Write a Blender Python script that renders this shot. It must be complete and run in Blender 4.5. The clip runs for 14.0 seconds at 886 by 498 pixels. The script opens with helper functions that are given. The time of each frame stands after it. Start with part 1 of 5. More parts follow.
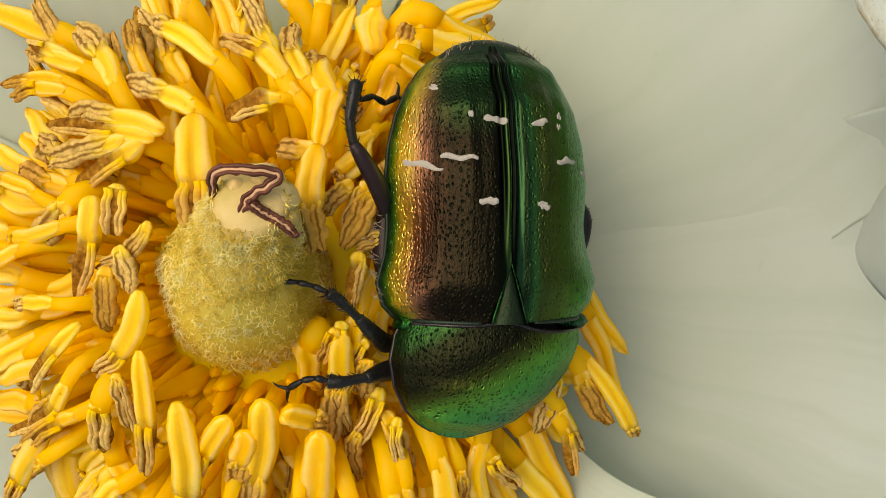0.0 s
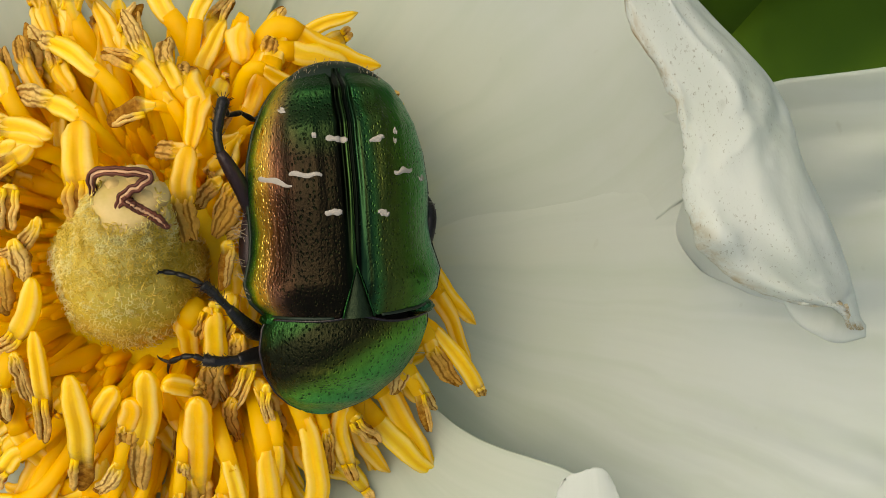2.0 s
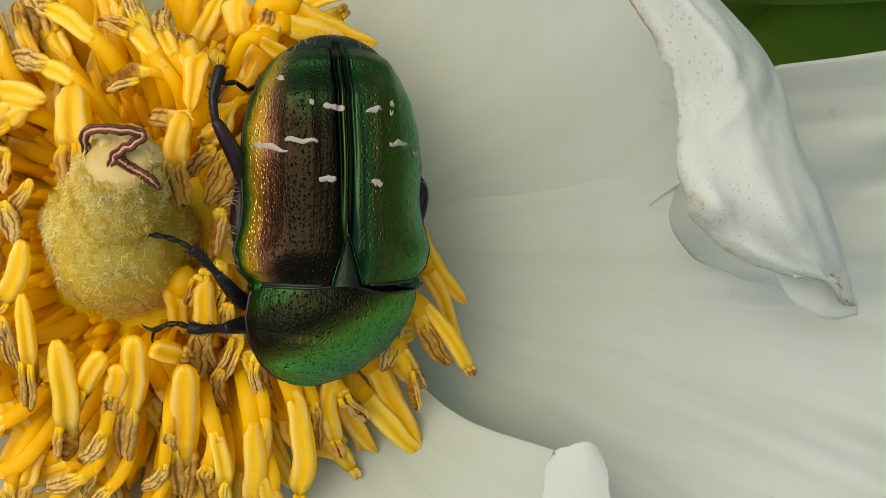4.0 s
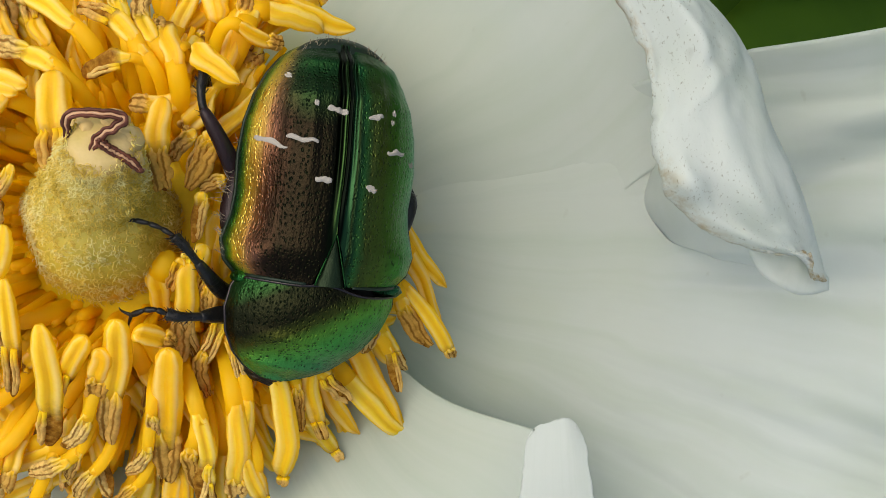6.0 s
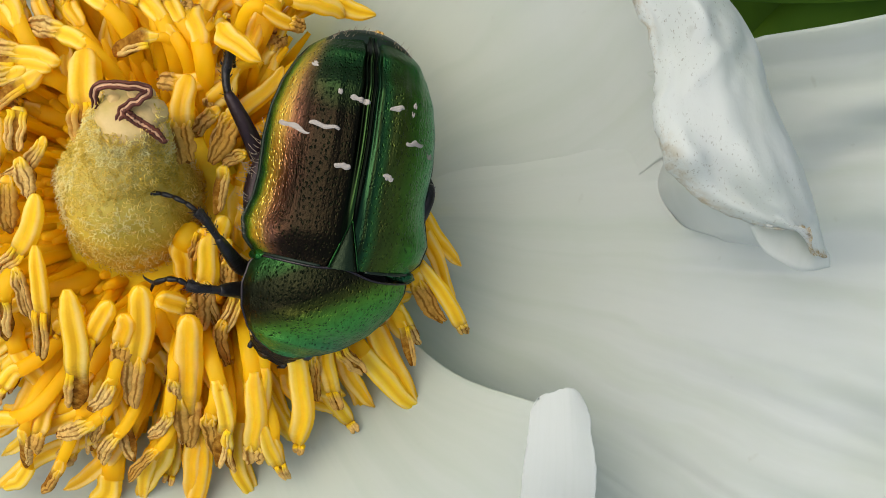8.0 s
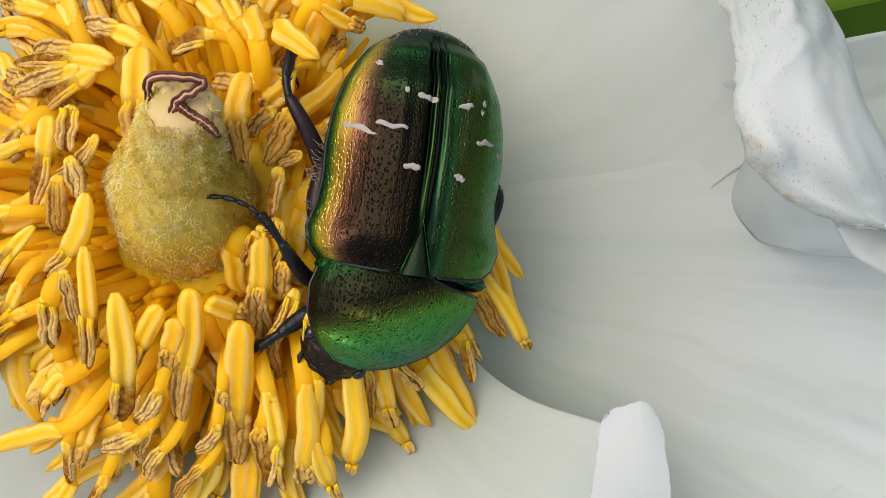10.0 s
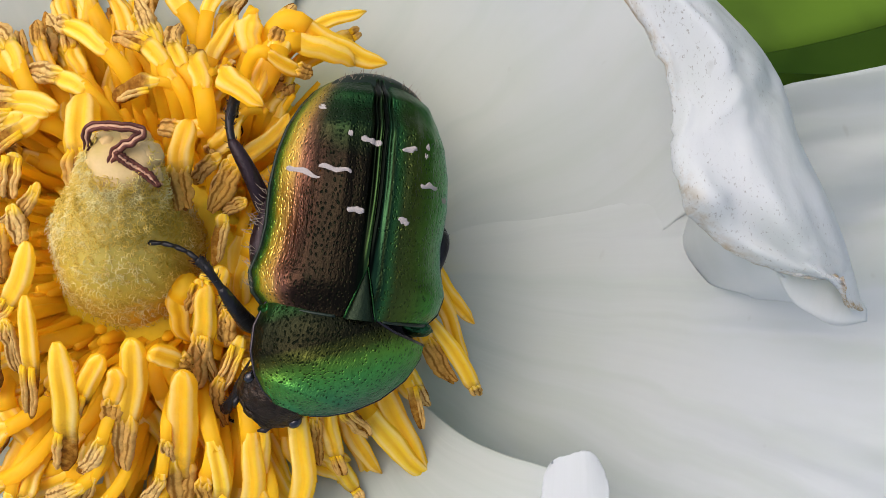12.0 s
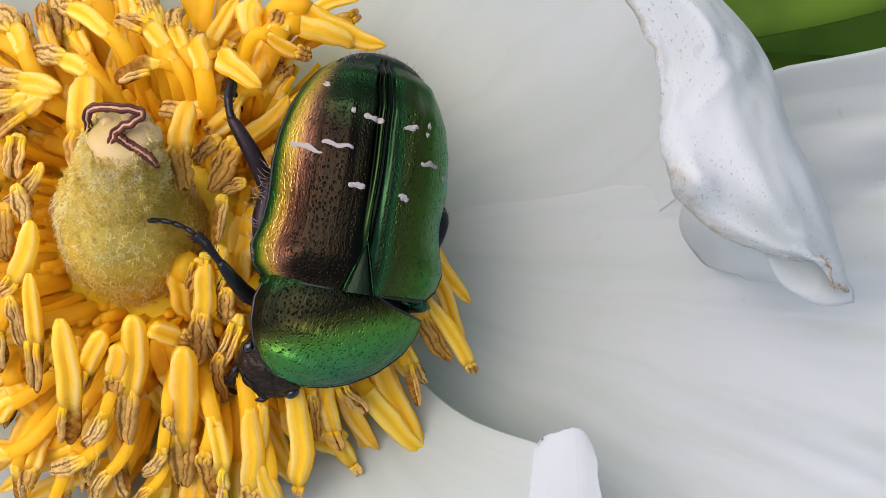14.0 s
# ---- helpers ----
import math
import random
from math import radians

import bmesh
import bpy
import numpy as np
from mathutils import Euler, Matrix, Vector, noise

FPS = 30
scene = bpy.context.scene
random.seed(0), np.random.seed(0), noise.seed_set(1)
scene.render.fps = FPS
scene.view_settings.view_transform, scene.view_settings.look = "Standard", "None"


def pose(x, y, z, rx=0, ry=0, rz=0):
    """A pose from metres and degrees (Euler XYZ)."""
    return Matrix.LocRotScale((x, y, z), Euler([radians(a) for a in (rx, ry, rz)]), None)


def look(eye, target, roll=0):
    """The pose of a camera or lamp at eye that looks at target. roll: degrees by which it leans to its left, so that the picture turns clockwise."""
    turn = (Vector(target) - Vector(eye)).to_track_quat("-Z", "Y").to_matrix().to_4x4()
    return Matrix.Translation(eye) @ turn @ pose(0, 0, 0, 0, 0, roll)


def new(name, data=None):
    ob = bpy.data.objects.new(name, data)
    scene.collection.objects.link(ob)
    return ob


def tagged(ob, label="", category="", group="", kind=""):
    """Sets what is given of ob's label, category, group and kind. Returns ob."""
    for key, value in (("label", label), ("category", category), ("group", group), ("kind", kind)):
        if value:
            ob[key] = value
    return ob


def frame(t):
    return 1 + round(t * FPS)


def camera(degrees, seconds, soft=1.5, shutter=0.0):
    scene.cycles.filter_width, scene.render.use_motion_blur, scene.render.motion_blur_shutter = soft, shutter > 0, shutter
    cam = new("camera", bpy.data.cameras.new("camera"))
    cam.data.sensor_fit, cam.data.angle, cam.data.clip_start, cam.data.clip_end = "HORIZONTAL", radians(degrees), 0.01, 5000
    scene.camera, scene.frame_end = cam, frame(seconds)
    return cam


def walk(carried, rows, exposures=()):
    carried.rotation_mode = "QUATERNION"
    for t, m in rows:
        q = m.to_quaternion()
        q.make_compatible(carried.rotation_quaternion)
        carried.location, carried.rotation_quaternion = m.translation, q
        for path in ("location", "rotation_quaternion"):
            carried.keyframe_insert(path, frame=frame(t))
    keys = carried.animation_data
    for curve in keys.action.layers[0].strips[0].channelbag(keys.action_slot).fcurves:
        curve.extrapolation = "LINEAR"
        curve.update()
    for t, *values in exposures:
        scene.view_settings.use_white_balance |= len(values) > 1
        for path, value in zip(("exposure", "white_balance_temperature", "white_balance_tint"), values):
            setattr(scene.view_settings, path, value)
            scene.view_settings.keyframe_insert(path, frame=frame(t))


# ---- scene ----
cam = camera(45.0, 14.0, soft=0.85)
walk(cam, [
    (0, pose(0.00967, 0.00298, 0.05773, -1.58, 2.12, -0.00)),
    (0.5, pose(0.00912, 0.00331, 0.06136, -2.45, 1.96, -0.27)),
    (1, pose(0.00941, 0.00335, 0.06206, -2.00, 1.37, -0.48)),
    (1.5, pose(0.01192, 0.00353, 0.06234, -2.59, -1.01, -0.75)),
    (2, pose(0.01337, 0.00329, 0.06462, -2.53, -1.64, -1.07)),
    (2.5, pose(0.01161, 0.00341, 0.06464, -3.13, -0.22, -0.83)),
    (3, pose(0.01095, 0.00091, 0.06431, -3.54, -0.48, -0.24)),
    (3.5, pose(0.01309, 0.00087, 0.06445, -1.55, -1.68, 0.20)),
    (5.8, pose(0.01360, -0.00053, 0.06492, -0.74, -2.47, -0.63)),
    (6, pose(0.01318, -0.00009, 0.06527, -1.27, -3.26, -0.42)),
    (6.5, pose(0.01465, -0.00083, 0.06709, -1.32, -3.20, -0.82)),
    (7, pose(0.01504, -0.00117, 0.06758, -1.62, -1.82, -0.57)),
    (7.5, pose(0.01410, -0.00200, 0.06773, -2.03, -1.25, 0.29)),
    (8, pose(0.01467, -0.00204, 0.06711, -0.55, -0.97, 0.35)),
    (8.5, pose(0.01245, -0.00389, 0.06527, 0.29, 0.60, 0.79)),
    (8.7, pose(0.01354, -0.00420, 0.06508, 0.86, 0.95, 0.77)),
    (10.8, pose(0.01438, -0.00474, 0.06413, 2.99, 1.85, 0.96)),
    (11, pose(0.01445, -0.00526, 0.06441, 3.25, 1.01, 0.75)),
    (11.5, pose(0.01433, -0.00509, 0.06426, 3.42, 1.16, 0.83)),
    (12, pose(0.01607, -0.00342, 0.06416, 3.81, 0.99, 0.66)),
    (12.5, pose(0.01728, -0.00320, 0.06469, 3.45, 0.59, 0.55)),
    (13, pose(0.01711, -0.00321, 0.06489, 3.20, 1.45, 0.58)),
    (13.5, pose(0.01663, -0.00330, 0.06486, 2.92, 2.14, 0.79)),
    (14, pose(0.01715, -0.00345, 0.06501, 2.75, 1.86, 0.95)),
], exposures=[(0, 0.66, 8050, 5), (2, 0.55, 7800, 5), (3.5, 0.50, 7500, 6), (6, 0.60, 6800, 6), (8.7, 0.67, 6700, 11), (14, 0.78, 6250, 23)])

# ---- light: hazy bright daylight, the sun a wide soft glow behind thin cloud ----
SUN_EL, SUN_AZ = radians(63), radians(-60)  # azimuth from +y towards +x
world = bpy.data.worlds.new("sky")
scene.world = world
world.use_nodes = True
wn = world.node_tree
sky = wn.nodes.new("ShaderNodeTexSky")
sky.sky_type = "NISHITA"
sky.sun_disc = False
sky.sun_elevation, sky.sun_rotation = SUN_EL, SUN_AZ
sky.air_density, sky.dust_density, sky.ozone_density = 1.0, 3.0, 1.0
wn.nodes["Background"].inputs[1].default_value = 0.15
wn.links.new(sky.outputs[0], wn.nodes["Background"].inputs[0])
sun = new("sun", bpy.data.lights.new("sun", "SUN"))
sun.data.energy, sun.data.angle, sun.data.color = 1.36, radians(64), (1.0, 0.95, 0.86)
sun.matrix_world = look((math.sin(SUN_AZ) * math.cos(SUN_EL), math.cos(SUN_AZ) * math.cos(SUN_EL), math.sin(SUN_EL)), (0, 0, 0))


# ---- materials ----
class Mat:
    """A small node-graph builder for one Principled material."""

    def __init__(self, name):
        self.m = bpy.data.materials.new(name)
        self.m.use_nodes = True
        self.t = self.m.node_tree
        self.b = self.t.nodes["Principled BSDF"]
        self.out = self.t.nodes["Material Output"]
        self.tc = self.t.nodes.new("ShaderNodeTexCoord")

    def node(self, kind, **ins):
        n = self.t.nodes.new(kind)
        for k, v in ins.items():
            self.put(v, n.inputs[k.replace("_", " ")])
        return n

    def put(self, v, socket):
        if isinstance(v, bpy.types.NodeSocket):
            self.t.links.new(v, socket)
        else:
            socket.default_value = v

    def coords(self, which, sx, sy, sz):
        n = self.node("ShaderNodeMapping", Scale=(sx, sy, sz))
        self.t.links.new(self.tc.outputs[which], n.inputs["Vector"])
        return n.outputs[0]

    def noise(self, vec, scale=1.0, detail=3.0, rough=0.55):
        return self.node("ShaderNodeTexNoise", Vector=vec, Scale=scale, Detail=detail, Roughness=rough).outputs["Fac"]

    def ramp(self, fac, *stops):
        n = self.node("ShaderNodeValToRGB", Fac=fac)
        els = n.color_ramp.elements
        while len(els) < len(stops):
            els.new(0.5)
        for e, (p, c) in zip(els, stops):
            e.position = p
            e.color = (*c, 1) if isinstance(c, tuple) else (c, c, c, 1)
        return n.outputs["Color"]

    def math(self, op, a, b=0.0):
        n = self.t.nodes.new("ShaderNodeMath")
        n.operation = op
        self.put(a, n.inputs[0])
        self.put(b, n.inputs[1])
        return n.outputs[0]

    def mix(self, fac, a, b, blend="MIX"):
        n = self.t.nodes.new("ShaderNodeMix")
        n.data_type, n.blend_type = "RGBA", blend
        self.put(fac, n.inputs[0])
        self.put(a if isinstance(a, bpy.types.NodeSocket) else (*a, 1), n.inputs[6])
        self.put(b if isinstance(b, bpy.types.NodeSocket) else (*b, 1), n.inputs[7])
        return n.outputs[2]

    def split(self, which):
        n = self.t.nodes.new("ShaderNodeSeparateXYZ")
        self.t.links.new(self.tc.outputs[which], n.inputs[0])
        return n.outputs

    def bump(self, height, dist, strength=1.0):
        n = self.node("ShaderNodeBump", Height=height, Distance=dist, Strength=strength)
        self.t.links.new(n.outputs[0], self.b.inputs["Normal"])
        return n.outputs[0]

    def done(self, color, rough=0.5, metal=0.0, glow=0.0, spec=0.5, coat=0.0):
        """glow: the share of the light that shines through a thin sheet."""
        b = self.b
        self.put(color if isinstance(color, bpy.types.NodeSocket) else (*color, 1), b.inputs["Base Color"])
        self.put(rough, b.inputs["Roughness"])
        self.put(metal, b.inputs["Metallic"])
        self.put(spec, b.inputs["Specular IOR Level"])
        self.put(coat, b.inputs["Coat Weight"])
        if glow:
            tr = self.node("ShaderNodeBsdfTranslucent")
            self.put(color if isinstance(color, bpy.types.NodeSocket) else (*color, 1), tr.inputs[0])
            mx = self.node("ShaderNodeMixShader", Fac=glow)
            self.t.links.new(b.outputs[0], mx.inputs[1])
            self.t.links.new(tr.outputs[0], mx.inputs[2])
            self.t.links.new(mx.outputs[0], self.out.inputs[0])
        return self.m


def petal_material(name, freckled, claw=True):
    """White petal, greenish at the claw, with fine veins along it; UV: across, along."""
    k = Mat(name)
    wander = k.node("ShaderNodeTexNoise", Vector=k.coords("Object", 140, 140, 140), Scale=1.0, Detail=2.0)
    bent = k.node("ShaderNodeVectorMath")
    bent.operation = "MULTIPLY_ADD"
    k.put(wander.outputs["Color"], bent.inputs[0])
    bent.inputs[1].default_value = (1.6, 0.4, 0)
    k.put(k.coords("UV", 17, 1.1, 1), bent.inputs[2])
    veins = k.noise(bent.outputs[0], 1.0, 3, 0.5)
    fine = k.noise(k.coords("UV", 60, 5, 1), 1.0, 2)
    blot = k.noise(k.coords("Object", 120, 120, 120), 1.0, 3)
    uv = k.split("UV")
    if claw:
        o = k.split("Object")
        r = k.math("SQRT", k.math("ADD", k.math("MULTIPLY", o[0], o[0]), k.math("MULTIPLY", o[1], o[1])))
        r = k.math("ADD", k.math("MULTIPLY", r, 1000.0 / 50.0), k.math("MULTIPLY", k.math("SUBTRACT", k.noise(k.coords("UV", 9, 0.8, 1), 1.0, 2), 0.5), 0.10))
        col = k.ramp(r, (0.16, (0.60, 0.62, 0.22)), (0.32, (0.572, 0.612, 0.495)), (0.50, (0.565, 0.605, 0.545)), (0.72, (0.60, 0.64, 0.60)))
    else:
        col = k.ramp(blot, (0.3, (0.74, 0.76, 0.72)), (0.7, (0.70, 0.73, 0.68)))
    col = k.mix(k.ramp(veins, (0.45, 0.0), (0.8, 0.55 if claw else 0.1)), col, (0.47, 0.54, 0.43))
    col = k.mix(k.ramp(blot, (0.50, 0.0), (0.80, 0.40)), col, (0.51, 0.565, 0.45))
    # small bruises, drawn out a little along no one way
    warp = k.noise(k.coords("Object", 900, 900, 900), 1.0, 3, 0.7)
    spots = k.math("ADD", k.noise(k.coords("Object", 760, 520, 760), 1.0, 1), k.math("MULTIPLY", k.math("SUBTRACT", warp, 0.5), 0.22))
    col = k.mix(k.ramp(spots, (0.745, 0.0), (0.85, 0.45)), col, (0.33, 0.33, 0.24))
    if freckled:
        dots = k.noise(k.coords("Object", 7600, 4600, 7600), 1.0, 3, 0.7)
        edge = k.noise(k.coords("Object", 260, 170, 260), 1.0, 2)
        near = k.ramp(uv[0], (0.20, 0.60), (0.30, 0.38), (0.55, 0.17), (0.75, 0.05))
        mask = k.math("MULTIPLY", k.math("MULTIPLY", k.ramp(uv[0], (0.225, 0.0), (0.245, 1.0)), k.ramp(dots, (0.60, 0.0), (0.69, 0.62))), k.ramp(k.math("ADD", edge, near), (0.56, 0.0), (0.74, 1.0)))
        col = k.mix(mask, col, (0.26, 0.23, 0.15))
        # the scorched margin itself
        worn = k.noise(k.coords("UV", 14, 30, 1), 1.0, 4, 0.7)
        rim = k.ramp(uv[0], (0.215, 0.0), (0.245, 0.95), (0.30, 0.6), (0.38, 0.0))
        stain = k.math("MULTIPLY", rim, k.ramp(k.math("ADD", worn, k.math("MULTIPLY", k.math("SUBTRACT", edge, 0.5), 0.9)), (0.40, 0.0), (0.64, 0.9)))
        torn = k.math("MULTIPLY", k.ramp(k.math("ADD", uv[1], k.math("MULTIPLY", k.math("SUBTRACT", worn, 0.5), 0.06)), (0.955, 0.0), (0.985, 0.9)), k.ramp(dots, (0.40, 0.25), (0.60, 1.0)))
        stain = k.math("MAXIMUM", stain, k.math("MULTIPLY", torn, k.ramp(uv[0], (0.22, 0.0), (0.27, 1.0))))
        col = k.mix(stain, col, (0.46, 0.34, 0.15))
    both = k.math("ADD", veins, k.math("MULTIPLY", fine, 0.12)) if claw else k.noise(k.coords("Object", 420, 160, 420), 1.0, 3)
    if freckled:
        both = k.math("ADD", k.math("MULTIPLY", both, 0.25), k.math("MULTIPLY", k.noise(k.coords("Object", 520, 300, 520), 1.0, 4, 0.6), 2.2))
    k.bump(both, 0.00022 if freckled else 0.00024, 0.4 if freckled else 0.4)
    return k.done(col, 0.5, glow=0.48 if claw else 0.62, spec=0.22)


def anther_material():
    """Yellow anther whose end has split open and dried; UV.y: 0..0.33 fresh, to 0.66 the dried inside, above that the rolled rims."""
    k = Mat("anther_skin")
    uv = k.split("UV")
    rnd = k.node("ShaderNodeObjectInfo").outputs["Random"]
    n = k.noise(k.coords("Object", 900, 900, 900), 1.0, 4, 0.65)
    n2 = k.noise(k.coords("Object", 2600, 2600, 2600), 1.0, 3, 0.6)
    yel = k.mix(rnd, (0.97, 0.62, 0.005), (0.98, 0.75, 0.030))
    yel = k.mix(k.ramp(n, (0.45, 0.0), (0.75, 0.40)), yel, (0.98, 0.76, 0.10))
    yel = k.mix(k.ramp(k.noise(k.coords("UV", 9, 1.2, 1), 1.0, 2), (0.5, 0.0), (0.8, 0.30)), yel, (0.99, 0.82, 0.22))
    furrow = k.math("ABSOLUTE", k.math("SUBTRACT", uv[0], 0.25))
    yel = k.mix(k.ramp(furrow, (0.07, 0.0), (0.12, 0.50), (0.18, 0.0)), yel, (0.99, 0.88, 0.42))
    yel = k.mix(k.ramp(furrow, (0.02, 0.4), (0.06, 0.0)), yel, (0.86, 0.45, 0.01))
    yel = k.mix(k.ramp(n2, (0.55, 0.0), (0.8, 0.35)), yel, (0.90, 0.50, 0.01))
    along = k.math("ADD", uv[1], k.math("MULTIPLY", k.math("SUBTRACT", n, 0.5), 0.16))
    inner = k.ramp(n2, (0.30, (0.17, 0.06, 0.006)), (0.50, (0.38, 0.165, 0.016)), (0.72, (0.66, 0.36, 0.05)))
    rims = k.mix(rnd, (0.74, 0.42, 0.07), (0.96, 0.72, 0.25))
    rims = k.mix(k.ramp(n2, (0.42, 0.0), (0.75, 0.75)), rims, (0.42, 0.20, 0.03))
    slit = k.math("ABSOLUTE", k.math("SUBTRACT", uv[0], k.math("ADD", 0.17, k.math("MULTIPLY", n, 0.16))))
    rims = k.mix(k.ramp(slit, (0.02, 0.85), (0.06, 0.0)), rims, (0.24, 0.095, 0.010))
    col = k.mix(k.ramp(along, (0.29, 0.0), (0.40, 1.0)), yel, inner)
    rims = k.mix(k.ramp(along, (0.86, 0.0), (0.98, 1.0)), rims, yel)
    col = k.mix(k.ramp(uv[1], (0.67, 0.0), (0.70, 1.0)), col, rims)
    k.bump(k.math("ADD", n, k.math("MULTIPLY", n2, 0.5)), 0.00012, 0.55)
    gloss = k.ramp(along, (0.30, 0.40), (0.42, 0.65))
    return k.done(col, gloss, glow=0.50, spec=k.ramp(along, (0.30, 0.35), (0.42, 0.08)))


def filament_material():
    k = Mat("filament_skin")
    uv = k.split("UV")
    n = k.noise(k.coords("Object", 500, 500, 500), 1.0, 3)
    streak = k.noise(k.coords("UV", 6, 1.5, 1), 1.0, 3)
    col = k.ramp(uv[1], (0.0, (0.985, 0.76, 0.030)), (0.6, (0.98, 0.72, 0.018)), (1.0, (0.97, 0.64, 0.008)))
    col = k.mix(k.ramp(n, (0.4, 0.0), (0.8, 0.4)), col, (0.98, 0.76, 0.06))
    col = k.mix(k.ramp(streak, (0.5, 0.0), (0.8, 0.35)), col, (0.93, 0.55, 0.01))
    k.bump(streak, 0.0001, 0.4)
    return k.done(col, 0.45, glow=0.62, spec=0.25)


def shell_material(name, way, low, high, stops, apex=None, shine=1.0):
    """Metallic beetle cuticle whose colour runs along the direction way (x, y), from low to high in mm, or across its
    UV where way is None; stops hold hue and painted sheen.
    """
    k = Mat(name)
    xyz = k.split("Object")
    big = k.noise(k.coords("Object", 320, 200, 320), 1.0, 3)
    fine = k.noise(k.coords("Object", 3800, 1700, 3800), 1.0, 3, 0.65)
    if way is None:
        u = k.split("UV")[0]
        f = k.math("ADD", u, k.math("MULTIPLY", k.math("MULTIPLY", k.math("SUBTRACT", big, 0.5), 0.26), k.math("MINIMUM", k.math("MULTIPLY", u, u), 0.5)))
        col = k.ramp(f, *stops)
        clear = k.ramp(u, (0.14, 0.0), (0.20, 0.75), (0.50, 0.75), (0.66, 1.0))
    else:
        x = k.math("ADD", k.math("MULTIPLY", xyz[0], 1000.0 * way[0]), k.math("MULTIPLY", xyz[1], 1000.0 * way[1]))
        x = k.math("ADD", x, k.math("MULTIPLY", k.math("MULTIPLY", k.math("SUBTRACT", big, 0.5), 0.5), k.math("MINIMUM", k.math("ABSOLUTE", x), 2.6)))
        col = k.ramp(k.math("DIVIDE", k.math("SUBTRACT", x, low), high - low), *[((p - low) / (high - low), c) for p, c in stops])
        clear = 1.0
    if apex:
        y = k.math("ADD", k.math("MULTIPLY", xyz[1], 1000.0), k.math("MULTIPLY", big, 1.5))
        col = k.mix(k.math("MULTIPLY", k.ramp(k.math("DIVIDE", y, 14.0), (0.60, 0.0), (0.74, 0.3), (0.90, 0.9)), clear), col, apex)
    # punctures: short drawn-out pits, crowded in patches
    warp = k.node("ShaderNodeTexNoise", Vector=k.coords("Object", 2500, 2500, 2500), Scale=1.0, Detail=1.0)
    bent = k.node("ShaderNodeVectorMath")
    bent.operation = "MULTIPLY_ADD"
    k.put(warp.outputs["Color"], bent.inputs[0])
    bent.inputs[1].default_value = (0.7, 0.7, 0.7)
    k.put(k.coords("Object", 6400, 4300, 6400), bent.inputs[2])
    vor = k.node("ShaderNodeTexVoronoi", Vector=bent.outputs[0], Scale=1.0, Randomness=0.9)
    pits = k.ramp(vor.outputs["Distance"], (0.12, 0.0), (0.40, 1.0))
    where = k.math("MULTIPLY", k.ramp(k.noise(k.coords("Object", 700, 500, 700), 1.0, 2), (0.32, 0.70), (0.55, 1.0)), clear)
    col = k.mix(k.math("MULTIPLY", k.ramp(fine, (0.50, 0.0), (0.78, 0.45)), clear), col, (0.012, 0.014, 0.006))
    col = k.mix(k.math("MULTIPLY", k.ramp(vor.outputs["Distance"], (0.16, 0.94), (0.37, 0.0)), where), col, (0.006, 0.010, 0.004))
    lines = k.noise(k.coords("Object", 3600, 240, 3600), 1.0, 2)
    grain = k.noise(k.coords("Object", 9000, 7000, 9000), 1.0, 2, 0.6)
    k.bump(k.math("ADD", k.math("MULTIPLY", pits, where), k.math("MULTIPLY", clear, k.math("ADD", k.math("MULTIPLY", lines, 1.3), k.math("MULTIPLY", grain, 0.8)))), 0.00006, 0.7)
    return k.done(col, k.ramp(fine, (0.3, 0.26 * shine), (0.8, 0.42 * shine)), metal=1.0, spec=0.5)


def plain(name, color, rough=0.5, metal=0.0, glow=0.0, scale=800.0, depth=0.00006, vary=0.35):
    k = Mat(name)
    n = k.noise(k.coords("Object", scale, scale, scale), 1.0, 4, 0.6)
    col = k.mix(k.ramp(n, (0.35, vary), (0.7, 0.0)), color, tuple(c * 0.45 for c in color))
    k.bump(n, depth, 0.6)
    return k.done(col, rough, metal, glow, spec=0.5 if rough < 0.3 else 0.25 if rough < 0.7 else 0.15)


PETAL = petal_material("petal_white", False)
PETAL_F = petal_material("petal_freckled", True, False)
PETAL_TIP = petal_material("petal_tip_white", False, False)
ANTHER = anther_material()
FILAMENT = filament_material()
# copper-gold band: the case's own hue plus the flank's sky sheen, painted by position
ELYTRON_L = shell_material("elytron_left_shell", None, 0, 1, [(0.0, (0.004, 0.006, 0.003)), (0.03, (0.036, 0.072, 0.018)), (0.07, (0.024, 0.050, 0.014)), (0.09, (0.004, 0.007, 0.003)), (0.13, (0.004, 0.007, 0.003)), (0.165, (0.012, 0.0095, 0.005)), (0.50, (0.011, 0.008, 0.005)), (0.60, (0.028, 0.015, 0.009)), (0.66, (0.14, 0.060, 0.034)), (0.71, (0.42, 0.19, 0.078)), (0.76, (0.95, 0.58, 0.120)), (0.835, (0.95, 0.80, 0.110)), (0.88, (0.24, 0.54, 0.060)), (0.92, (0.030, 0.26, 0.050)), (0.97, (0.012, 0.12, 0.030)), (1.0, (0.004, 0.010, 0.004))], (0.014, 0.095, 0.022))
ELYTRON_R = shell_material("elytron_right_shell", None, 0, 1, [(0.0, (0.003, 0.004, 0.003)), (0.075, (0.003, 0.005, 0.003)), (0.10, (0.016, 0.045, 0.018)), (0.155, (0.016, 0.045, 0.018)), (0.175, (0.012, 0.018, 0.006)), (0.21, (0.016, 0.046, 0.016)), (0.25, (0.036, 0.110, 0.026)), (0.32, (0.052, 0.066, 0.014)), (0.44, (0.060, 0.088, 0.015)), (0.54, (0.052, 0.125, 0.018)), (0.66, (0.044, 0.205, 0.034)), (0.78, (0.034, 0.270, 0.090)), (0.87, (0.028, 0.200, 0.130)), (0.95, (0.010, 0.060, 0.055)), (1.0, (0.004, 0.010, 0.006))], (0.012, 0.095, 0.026))
